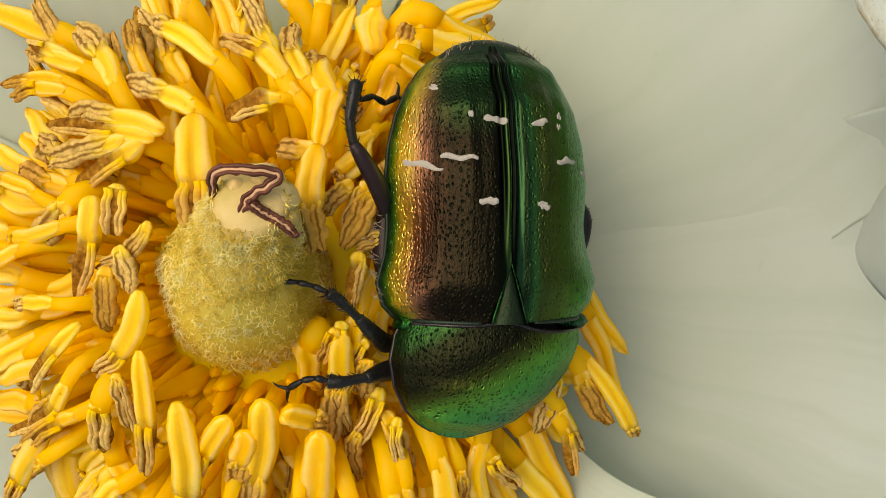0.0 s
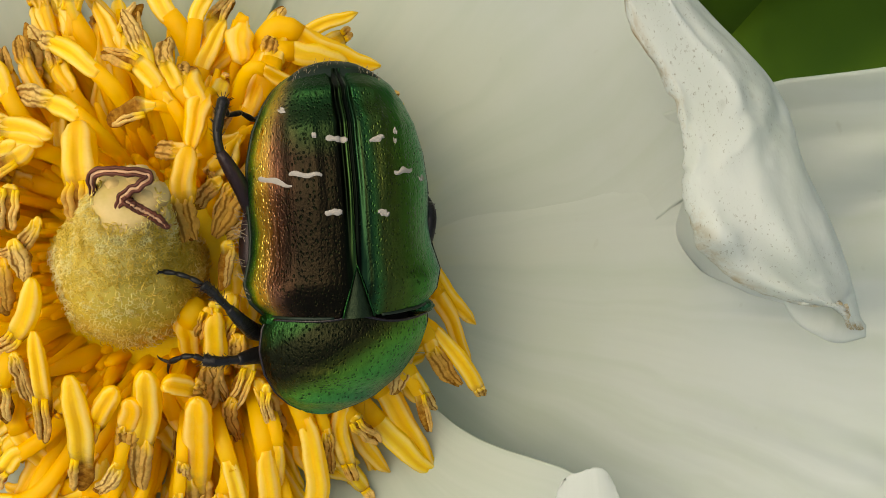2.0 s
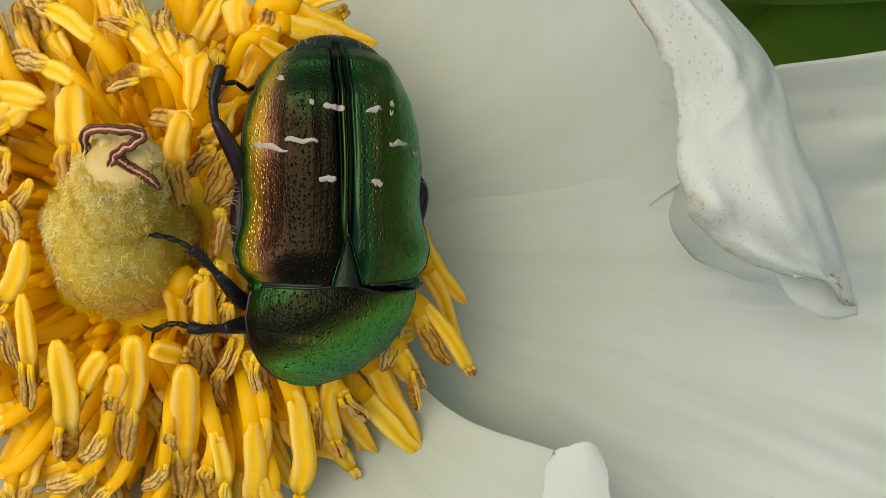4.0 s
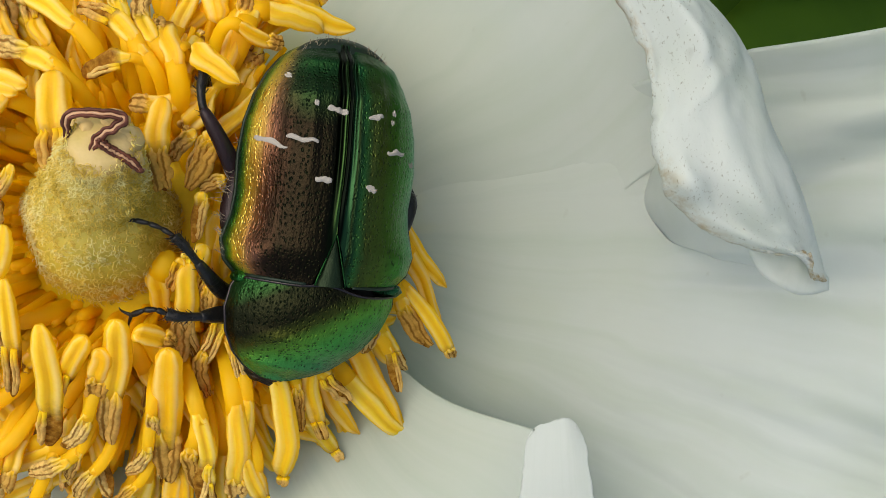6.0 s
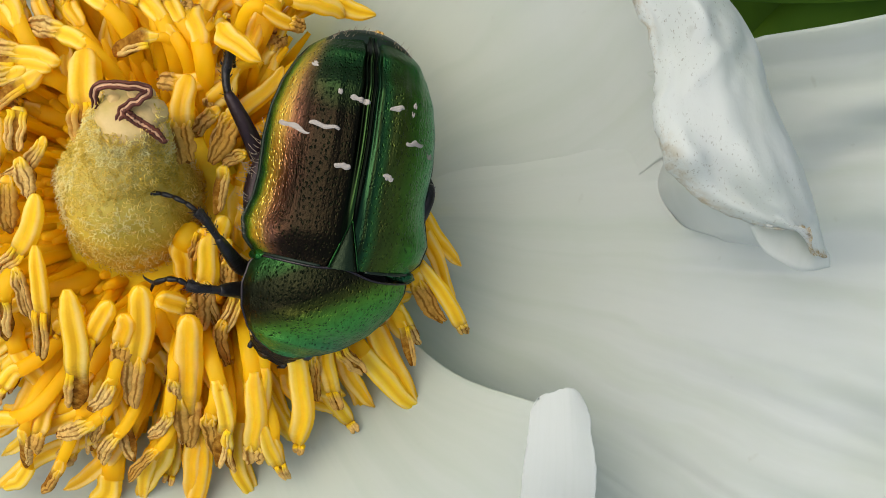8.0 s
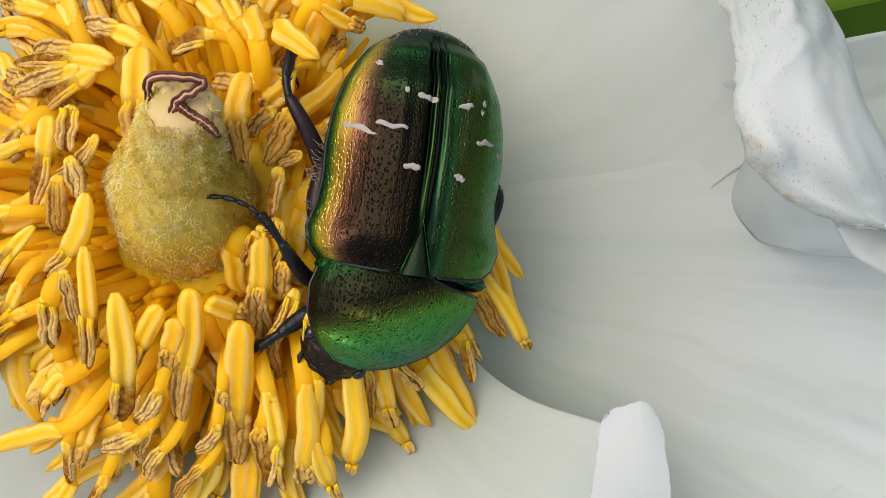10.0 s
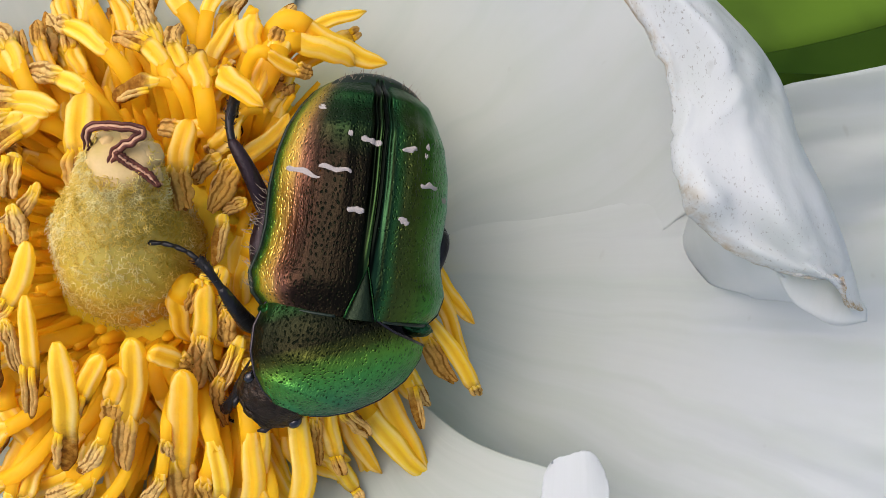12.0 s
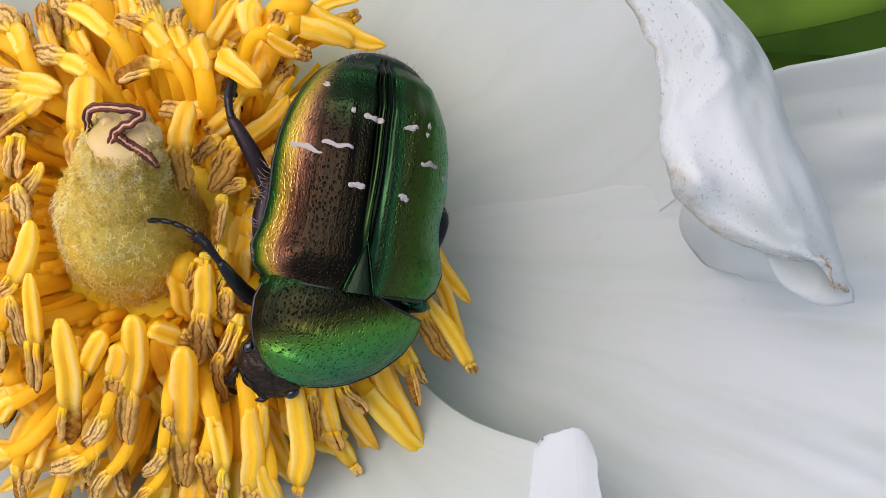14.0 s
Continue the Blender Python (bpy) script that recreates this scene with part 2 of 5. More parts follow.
# neck shield green; its soft highlight and dim hind left are painted in
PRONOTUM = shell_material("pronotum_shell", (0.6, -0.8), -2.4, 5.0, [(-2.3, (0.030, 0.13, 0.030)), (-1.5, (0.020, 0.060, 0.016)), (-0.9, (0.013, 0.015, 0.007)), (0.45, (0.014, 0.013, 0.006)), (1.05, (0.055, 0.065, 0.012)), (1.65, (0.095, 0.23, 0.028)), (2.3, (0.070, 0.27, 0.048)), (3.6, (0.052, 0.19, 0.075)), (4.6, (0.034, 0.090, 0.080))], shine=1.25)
PLATE = shell_material("shoulder_plate_shell", (1, 0), -6.0, 6.0, [(-5.0, (0.020, 0.11, 0.022)), (0.0, (0.012, 0.05, 0.012)), (5.0, (0.016, 0.09, 0.040))])
BEAD = plain("dark_glossy_bead", (0.020, 0.014, 0.014), 0.22, 0.5, scale=2500, depth=0.00002)
CUTICLE = plain("dark_green_cuticle", (0.011, 0.020, 0.011), 0.42, 0.3, scale=2200)
SCUTELLUM = plain("scutellum_shell", (0.011, 0.022, 0.008), 0.48, 0.6, scale=3000, depth=0.0001)
HEAD = plain("bronzed_head_shell", (0.030, 0.020, 0.011), 0.36, 0.6, scale=2600, depth=0.0003, vary=1.0)
BODY = plain("black_body", (0.008, 0.008, 0.007), 0.8, scale=2000)
LEG = plain("black_leg_cuticle", (0.012, 0.011, 0.010), 0.30, 0.2, scale=2600, depth=0.00012)
PURPLE = plain("purplish_underside", (0.020, 0.010, 0.011), 0.4, 0.2, scale=1800, depth=0.00012)
DROP = plain("water_drop", (0.85, 0.9, 0.9), 0.05, vary=0.0)
CHALK = plain("chalky_white_scales", (0.30, 0.27, 0.23), 0.8, scale=2500, depth=0.00004, vary=0.15)
HAIR_PALE = plain("pale_hair", (0.32, 0.25, 0.17), 0.6, vary=0.1)
EYE = plain("eye_black", (0.006, 0.006, 0.006), 0.12)


def ovary_material():
    k = Mat("ovary_skin")
    n = k.noise(k.coords("Object", 420, 420, 420), 1.0, 4, 0.6)
    col = k.ramp(k.split("UV")[1], (0.12, (0.86, 0.46, 0.01)), (0.36, (0.88, 0.56, 0.02)), (0.5, (0.70, 0.52, 0.06)), (0.72, (0.70, 0.57, 0.15)), (0.86, (0.74, 0.56, 0.22)), (0.95, (0.72, 0.52, 0.22)))
    col = k.mix(k.ramp(n, (0.35, 0.5), (0.65, 0.0)), col, (0.44, 0.35, 0.03))
    k.bump(n, 0.0003, 0.6)
    return k.done(col, 0.6, glow=0.3)


def down_material():
    """Curly down, pale in some tufts and olive in others."""
    k = Mat("ovary_down")
    n = k.noise(k.coords("Object", 330, 330, 330), 1.0, 3, 0.6)
    m = k.noise(k.coords("Object", 2400, 2400, 2400), 1.0, 1)
    col = k.ramp(k.math("ADD", n, k.math("MULTIPLY", k.math("SUBTRACT", m, 0.5), 0.5)), (0.32, (0.62, 0.44, 0.04)), (0.50, (0.92, 0.72, 0.14)), (0.64, (0.98, 0.90, 0.45)))
    return k.done(col, 0.5, glow=0.4, spec=0.3)


OVARY = ovary_material()
FUZZ = down_material()
STIGMA = plain("stigma_flesh", (0.74, 0.52, 0.20), 0.4, glow=0.2, scale=500, depth=0.0001, vary=0.25)
RIDGE = plain("stigma_ridge", (0.13, 0.036, 0.018), 0.5, scale=900, depth=0.0002, vary=0.9)
STIGMA_PINK = plain("stigma_pink", (0.70, 0.42, 0.24), 0.45, glow=0.2, scale=900, depth=0.0001, vary=0.4)
RECEPT = plain("receptacle_skin", (0.98, 0.72, 0.02), 0.55, glow=0.4, scale=500, depth=0.0002)


def leaf_material(name, dark, light, scale):
    """Soft mottled green blade with faint side veins."""
    k = Mat(name)
    n = k.noise(k.coords("Object", scale, scale * 0.6, scale), 1.0, 1.5, 0.45)
    v = k.noise(k.coords("UV", 5, 26, 1), 1.0, 1)
    col = k.ramp(n, (0.36, dark), (0.50, tuple(0.5 * (a + b) for a, b in zip(dark, light))), (0.66, light))
    col = k.mix(k.ramp(v, (0.5, 0.0), (0.8, 0.25)), col, tuple(c * 0.5 for c in dark))
    k.bump(n, 0.0006, 0.5)
    return k.done(col, 0.8, glow=0.2, spec=0.15)


LEAF = leaf_material("leaf_green", (0.014, 0.036, 0.003), (0.105, 0.200, 0.010), 40)
LEAF_DARK = leaf_material("leaf_dark_green", (0.040, 0.095, 0.006), (0.120, 0.220, 0.012), 30)
STEM = plain("stem_green", (0.10, 0.18, 0.035), 0.5, scale=120, depth=0.0002)
SOIL = plain("soil_and_grass", (0.030, 0.055, 0.005), 0.95, scale=25, depth=0.01, vary=0.7)


# ---- mesh helpers: all shapes are written in millimetres ----
MM = 0.001


def mesh_of(name, verts, faces, material, uvs=None, smooth=True):
    me = bpy.data.meshes.new(name)
    me.from_pydata([(x * MM, y * MM, z * MM) for x, y, z in verts], [], faces)
    if uvs is not None:
        layer = me.uv_layers.new(name="UVMap")
        idx = np.empty(len(me.loops), dtype=np.int32)
        me.loops.foreach_get("vertex_index", idx)
        layer.data.foreach_set("uv", np.asarray(uvs, dtype=np.float32)[idx].ravel())
    me.materials.append(material)
    if smooth:
        me.polygons.foreach_set("use_smooth", [True] * len(me.polygons))
    me.update()
    return me


def part(name, mesh, parent=None, label="", m=None):
    ob = new(name, mesh)
    if parent is not None:
        ob.parent = parent
    if m is not None:
        ob.matrix_basis = m
    if label:
        tagged(ob, label)
    return ob


def sheet(nu, nv, fn, both=0.0, start=0):
    """A grid of fn(u, v) -> (x, y, z), u and v in 0..1; with both > 0 a closed slab that thick."""
    g = np.array([[fn(i / nu, j / nv) for i in range(nu + 1)] for j in range(nv + 1)], dtype=float)
    uv = [(i / nu, j / nv) for j in range(nv + 1) for i in range(nu + 1)]
    w = nu + 1
    faces = [(j * w + i, j * w + i + 1, (j + 1) * w + i + 1, (j + 1) * w + i) for j in range(nv) for i in range(nu)]
    pts = g.reshape(-1, 3)
    if both:
        du, dv = np.gradient(g, axis=1), np.gradient(g, axis=0)
        n = np.cross(du, dv)
        n /= np.linalg.norm(n, axis=2, keepdims=True) + 1e-9
        k = len(pts)
        back = (g - n * both).reshape(-1, 3)
        faces += [tuple(a + k for a in reversed(f)) for f in faces]
        rim = [i for i in range(w)] + [j * w + nu for j in range(1, nv + 1)] + [nv * w + i for i in range(nu - 1, -1, -1)] + [j * w for j in range(nv - 1, 0, -1)]
        faces += [(b, a, a + k, b + k) for a, b in zip(rim, rim[1:] + rim[:1])]
        pts = np.concatenate([pts, back])
        uv = uv + uv
    return [tuple(p) for p in pts], faces, uv


def bez(p0, p1, p2, p3, t):
    s = 1 - t
    return tuple(s * s * s * a + 3 * s * s * t * b + 3 * s * t * t * c + t * t * t * d for a, b, c, d in zip(p0, p1, p2, p3))


def swept(path, ring, nphi=10, up=(0.0, 0.0, 1.0)):
    """A closed tube along path; ring(s, phi) -> (across, above) offsets from it in mm."""
    pts = [Vector(p) for p in path]
    n = len(pts)
    verts, uvs, faces = [], [], []
    for j, p in enumerate(pts):
        tan = (pts[min(j + 1, n - 1)] - pts[max(j - 1, 0)]).normalized()
        side = tan.cross(Vector(up))
        if side.length < 1e-3:
            side = tan.cross(Vector((0.3, 1, 0)))
        side.normalize()
        top = side.cross(tan)
        s = j / (n - 1)
        for i in range(nphi + 1):
            phi = 2 * math.pi * i / nphi
            a, b = ring(s, phi)
            q = p + side * a + top * b
            verts.append(tuple(q))
            uvs.append((i / nphi, s))
    w = nphi + 1
    for j in range(n - 1):
        for i in range(nphi):
            faces.append((j * w + i, j * w + i + 1, (j + 1) * w + i + 1, (j + 1) * w + i))
    for j, p in ((0, pts[0]), (n - 1, pts[-1])):
        c = len(verts)
        verts.append(tuple(p))
        uvs.append((0.5, j / (n - 1)))
        for i in range(nphi):
            f = (j * w + i + 1, j * w + i, c)
            faces.append(f if j == 0 else (f[1], f[0], c))
    return verts, faces, uvs


def round_ring(radii):
    """Radius by linear steps along the tube: [(s, r), ...] or [(s, r_across, r_above), ...]."""
    ss = [r[0] for r in radii]
    ra = [r[1] for r in radii]
    rb = [r[-1] for r in radii]
    return lambda s, phi: (np.interp(s, ss, ra) * math.cos(phi), np.interp(s, ss, rb) * math.sin(phi))


def blob(cx, cy, cz, rx, ry, rz, bumps=0.0, n=18, seed=0):
    verts, faces, uvs = [], [], []
    for j in range(n + 1):
        th = math.pi * j / n
        for i in range(2 * n):
            ph = math.pi * i / n
            d = Vector((math.sin(th) * math.cos(ph), math.sin(th) * math.sin(ph), math.cos(th)))
            k = 1 + bumps * noise.noise(d * 2.6 + Vector((seed, 0, 0)))
            verts.append((cx + rx * d.x * k, cy + ry * d.y * k, cz + rz * d.z * k))
            uvs.append((i / (2 * n), j / n))
    w = 2 * n
    for j in range(n):
        for i in range(w):
            faces.append((j * w + i, (j + 1) * w + i, (j + 1) * w + (i + 1) % w, j * w + (i + 1) % w))
    return verts, faces, uvs


def joined(*lots):
    verts, faces, uvs = [], [], []
    for v, f, u in lots:
        k = len(verts)
        verts += list(v)
        faces += [tuple(a + k for a in q) for q in f]
        uvs += list(u)
    return verts, faces, uvs


def made(name, lot, material, parent=None, label="", m=None):
    v, f, u = lot
    return part(name, mesh_of(name, v, f, material, u), parent, label, m)


# ---- ground and greenery under the flower ----
def ground():
    n = 60
    verts, faces = [], []
    for j in range(n + 1):
        for i in range(n + 1):
            a, b = (i / n - 0.5) * 2, (j / n - 0.5) * 2
            x, y = math.copysign(abs(a) ** 4, a) * 2.0e6, math.copysign(abs(b) ** 4, b) * 2.0e6
            verts.append((x, y, -620 + 18 * noise.noise(Vector((x * 0.004, y * 0.004, 0)))))
    for j in range(n):
        for i in range(n):
            k = j * (n + 1) + i
            faces.append((k, k + 1, k + n + 2, k + n + 1))
    g = part("ground", mesh_of("ground", verts, faces, SOIL))
    return tagged(g, "dark garden soil with low green growth", "ground", kind="structure")


def leaf_lot(length, width, droop, fold):
    def fn(u, v):
        c = 2 * u - 1
        w = width * math.sin(math.pi * min(1, 0.03 + v * 0.97)) ** 0.75 * (1 - 0.35 * v)
        y = v * length
        return (c * w, y, -droop * v * v + fold * abs(c) * w + 0.9 * math.sin(14 * v + 3 * c) * abs(c))
    return sheet(14, 30, fn, 0.35)


def stem_top():
    path = [bez((6, 4, -622), (-10, -30, -400), (14, 10, -150), (0, 0, -3.5), i / 24) for i in range(25)]
    return swept(path, round_ring([(0, 5.0), (1, 3.2)]), 12)


def leaves():
    spots = [(20, 35, -78, -68, 0, LEAF, 150, 24), (30, 52, -112, -78, 0, LEAF_DARK, 170, 34), (52, -6, -122, -58, 0, LEAF_DARK, 170, 34), (34, 34, -150, -62, 0, LEAF, 170, 34),
             (-30, 60, -140, 10, 0, LEAF, 150, 28), (-60, -20, -140, 100, 0, LEAF_DARK, 150, 28), (20, -70, -145, 190, 0, LEAF, 150, 28), (90, -40, -150, 250, 0, LEAF_DARK, 150, 28)]
    for x, y, z, turn, tilt, mt, ln, wd in spots:
        lf = new("peony_leaf", None)
        lf.matrix_basis = pose(x * MM, y * MM, z * MM, 12, 0, turn + tilt)
        made("blade", leaf_lot(ln, wd, 26, 0.05), mt, lf)
        made("midrib", swept([(0, ln * s, -26 * s * s - 0.1) for s in [i / 14 for i in range(14)]], round_ring([(0, 0.45), (1, 0.15)]), 8), mt, lf)
        # stalk down to the main stem
        mi = lf.matrix_basis.inverted()
        foot = mi @ (Vector((0, 0, z - 60)) * MM) / MM
        made("leafstalk", swept([bez((0, 2, 0), (0, -30, -6), tuple(foot * 0.6), tuple(foot), i / 12) for i in range(13)], round_ring([(0, 1.5), (1, 2.2)]), 8), STEM, lf)
        tagged(lf, "broad green peony leaf below the flower", "leaf", group="leaves under the flower")


# ---- the flower ----
def smooth_table(x, table):
    """Smooth steps through a short table of (position, value)."""
    for (x0, y0), (x1, y1) in zip(table, table[1:]):
        if x <= x1:
            f = min(1.0, max(0.0, (x - x0) / (x1 - x0)))
            return y0 + (y1 - y0) * f * f * (3 - 2 * f)
    return table[-1][1]


BOWL = [(3, -2.0), (14, -0.8), (26, 0.6), (34, 3.0), (42, 8.5), (52, 15.0)]


def swell(x, y):
    return 0.013 * math.hypot(x, y) * noise.noise(Vector((x * 0.11, y * 0.11, 0.7)))


def edged_petal_lot(edge, far, reach, bowl, lift, seed, fine=0.06):
    """A petal between a wandering free edge (radius, degrees) and the azimuth far; lift: its height over the bowl by radius."""
    def fn(u, v):
        r = 3.0 + v * (reach + 0.5 * noise.noise(Vector((u * 4, seed, 0))) - 3.0)
        lo = np.interp(r, [e[0] for e in edge], [e[1] for e in edge])
        d = (u ** 1.25) * (far - lo)
        a = radians(lo + d)
        x, y = r * math.cos(a), r * math.sin(a)
        z = np.interp(r, [b[0] for b in bowl], [b[1] for b in bowl]) + swell(x, y)
        free = smooth_table(r, lift)
        z += free + (0.42 - free) * smooth_table(abs(d), [(0, 0), (24, 1)])
        z += 0.05 * v * noise.noise(Vector((u * 9, v * 2, 5 + seed)))
        return (x, y, z)
    return sheet(72, 50, fn, fine)


UPPER_EDGE = [(3, -62), (10, -24), (14, -7), (16.4, -3.9), (18.5, -2.3), (21.3, -1.4), (23.4, -0.2), (24.9, 1.0), (26.7, 2.4), (27.8, 3.8), (28.9, 5.4), (31, 7.6), (33, 9.5)]
LOWER_EDGE = [(3, -20), (12, -28), (16.6, -30.2), (18.1, -30.9), (19.6, -30.8), (21.0, -30.0), (22.8, -28.6), (24.5, -27.6), (26, -30), (28.5, -35), (33, -44), (40, -54)]
LOWER_BOWL = [(3, -1.0), (12, 3.6), (20, 6.0), (30, 9.0), (40, 14.0)]


def petal_shape(az, half, reach, bowl=BOWL, rise_l=0.0, rise_r=0.0, lift=0.0, seed=0, notch=0.03, ruffle=0.0, tuck=0.0):
    """A broad petal in polar form round the flower's middle; rise: how far each side edge turns up; tuck: how far one side lies under its neighbour."""
    def fn(u, v):
        c = 2 * u - 1
        rim = reach * (1 - 0.10 * abs(c) ** 3 + notch * noise.noise(Vector((c * 2.2, seed, 0))) + 0.012 * noise.noise(Vector((c * 9, seed, 3))))
        r = 3.0 + v * (rim - 3.0)
        spread = half * (1 + 0.035 * noise.noise(Vector((v * 4.5, seed + 9.0, math.copysign(1.0, c)))) * abs(c)) * (0.75 + 0.25 * min(1.0, v * 2.2)) * (1 - 0.16 * max(0.0, v - 0.7) / 0.3)
        a = radians(az + c * spread)
        x, y = r * math.cos(a), r * math.sin(a)
        z = np.interp(r, [b[0] for b in bowl], [b[1] for b in bowl]) + lift
        z += (rise_l * max(0.0, c) ** 3 + rise_r * max(0.0, -c) ** 3) * min(1.0, max(0.0, (v - 0.55) / 0.35))
        z += ruffle * max(0.0, (r - 30.0) / 12.0) * (noise.noise(Vector((c * 2.6 + 0.5 * v, v * 1.2, seed + 2.0))) + 0.55 * noise.noise(Vector((c * 7.0 + 2 * noise.noise(Vector((c * 3, v * 3, 1))), v * 3.0, seed + 4.0))))
        z += 0.055 * ruffle * min(1.0, max(0.0, (r - 24.0) / 12.0)) * (0.7 * noise.noise(Vector((c * 15.0 + 1.5 * v, v * 1.6, seed + 6.0))) + 0.5 * noise.noise(Vector((c * 34.0, v * 2.2, seed + 8.0))))
        z += 0.055 * ruffle * max(0.0, (r - 33.0) / 10.0) * max(0.0, c + 0.1) * (noise.noise(Vector((c * 13.0 + 2.0 * v, v * 1.4, seed + 12.0))) + 0.5 * noise.noise(Vector((c * 29.0 + 3.0 * v, v * 2.5, seed + 14.0))))
        z += swell(x, y) + 0.16 * v * noise.noise(Vector((c * 6, v * 2, seed + 5)))
        z -= tuck * smooth_table(c, [(0.62, 0.0), (0.9, 1.0)]) * smooth_table(r, [(16, 0.3), (24, 1.0), (33, 1.0), (37, 0.0)])
        return (x, y, z)
    return fn


def petal_lot(*args, **more):
    return sheet(150, 60, petal_shape(*args, **more), 0.13)


def along(table, v):
    """A smooth point along a short row of places."""
    n = len(table) - 1
    k = min(n - 1, int(v * n))
    f = v * n - k
    p0, p1, p2, p3 = (table[max(0, k - 1)], table[k], table[k + 1], table[min(n, k + 2)])
    return tuple(0.5 * (2 * b + (c - a) * f + (2 * a - 5 * b + 4 * c - d) * f * f + (3 * b - a - 3 * c + d) * f ** 3) for a, b, c, d in zip(p0, p1, p2, p3))


ROLL_LEFT = [(21.6, 13.0), (23.0, 9.6), (24.3, 7.2), (24.7, 5.2), (24.6, 3.4), (25.3, 1.4), (27.1, -0.3), (29.4, -1.3), (31.6, -1.5)]
ROLL_RIGHT = [(24.4, 13.6), (27.2, 10.6), (29.3, 8.4), (30.2, 6.6), (30.7, 4.8), (31.9, 2.2), (32.8, -0.2), (33.2, -1.6), (33.5, -2.8)]
ROLL_FOOT = [(29.0, 17.0), (30.6, 12.5), (31.2, 9.0), (31.2, 6.4), (29.8, 4.0), (29.0, 1.3), (30.3, -0.9), (31.6, -1.9), (33.2, -2.7)]


def rolled_margin_lot():
    """The petal rises from its foot to a crest and folds back over itself; the torn margin hangs free."""
    def fn(u, v):
        lx, ly = along(ROLL_LEFT, v)
        rx, ry = along(ROLL_RIGHT, v)
        fx, fy = along(ROLL_FOOT, v)
        fz = smooth_table(v, [(0, 0.6), (0.55, 0.6), (0.75, 2.0), (0.88, 6.5), (1, 15.6)])
        flat = smooth_table(v, [(0.62, 0.0), (1.0, 1.0)])
        zl, zc, zr = 20.0 - 0.8 * flat, 21.8 - 2.4 * flat, 17.6 - 0.2 * flat
        if u < 0.3:
            f = u / 0.3
            p = bez((fx, fy, fz), (fx + 0.5, fy, fz + 0.30 * (zr - fz)), (rx - 0.9, ry, zr - 0.35 * (zr - fz)), (rx, ry, zr), f)
            g = 0.2 * f
            k = 0.10
        else:
            g = 0.25 + 0.57 * (1 - (u - 0.3) / 0.7)
            p = bez((lx, ly, zl), (lx + 0.25, ly + 0.15, zl + 0.75 * (zc - zl)), (rx - 1.6, ry + 0.3, zc + 0.2), (rx, ry, zr), (g - 0.25) / 0.57)
            k = 0.34 * min(1.0, (0.86 - g) / 0.12)
        w = noise.noise(Vector((g * 4.4 + 1.5 * v, v * 5.0, 7))) * k + (noise.noise(Vector((g * 10 + 3 * v, v * 9, 2))) * 0.65 + noise.noise(Vector((g * 20, v * 22, 5))) * 0.2) * k
        hump = edge = torn = 0.0
        if u > 0.3:
            # a crease down the upper half and a pinched hump above the torn end
            w += 0.60 * math.exp(-((g - 0.48 - 0.16 * v) / 0.045) ** 2) * max(0.0, 1 - v * 1.4)
            w -= 0.40 * math.exp(-((g - 0.38 - 0.10 * v) / 0.05) ** 2) * max(0.0, 1 - v * 1.2)
            hump = 0.75 * math.exp(-((g - 0.36) / 0.08) ** 2 - ((v - 0.62) / 0.05) ** 2) + 0.45 * math.exp(-((g - 0.55) / 0.07) ** 2 - ((v - 0.66) / 0.09) ** 2)
            hump -= 0.45 * math.exp(-((g - 0.46) / 0.05) ** 2 - ((v - 0.73) / 0.11) ** 2)
            edge = (0.26 * noise.noise(Vector((v * 15, 1, 0))) + 0.12 * noise.noise(Vector((v * 42, 1, 0)))) * math.exp(-((g - 0.25) / 0.05) ** 2)
            if v > 0.86 and g < 0.75:
                torn = ((v - 0.86) / 0.14) ** 2 * (0.55 * noise.noise(Vector((g * 11, 3, 1))) + 0.35 * noise.noise(Vector((g * 31, 5, 1))))
        return (p[0] + 0.35 * w + edge - 0.3 * torn, p[1] + 0.2 * w + 0.4 * edge + torn, p[2] + w + hump)
    v, f, uv = sheet(100, 110, fn, 0.12)
    return v, f, [(0.2 * a / 0.3 if a < 0.3 else 0.25 + 0.57 * (1 - (a - 0.3) / 0.7), b) for a, b in uv]


def lip_lot():
    """The torn pale tip under the rolled margin."""
    def fn(u, v):
        a = along([(28.9, -0.2), (30.4, -0.5), (32.0, -0.6), (33.0, -1.0), (33.7, -2.4)], u)
        b = along([(29.9, -1.0), (30.5, -2.3), (31.4, -3.0), (32.5, -3.4), (33.9, -3.2)], u)
        z = 16.6 + 0.5 * v - 0.6 * u ** 3 + 0.35 * math.sin(math.pi * v) + 0.2 * noise.noise(Vector((u * 5, v * 3, 4)))
        return (a[0] + (b[0] - a[0]) * v, a[1] + (b[1] - a[1]) * v, z)
    return sheet(26, 12, fn, 0.14)


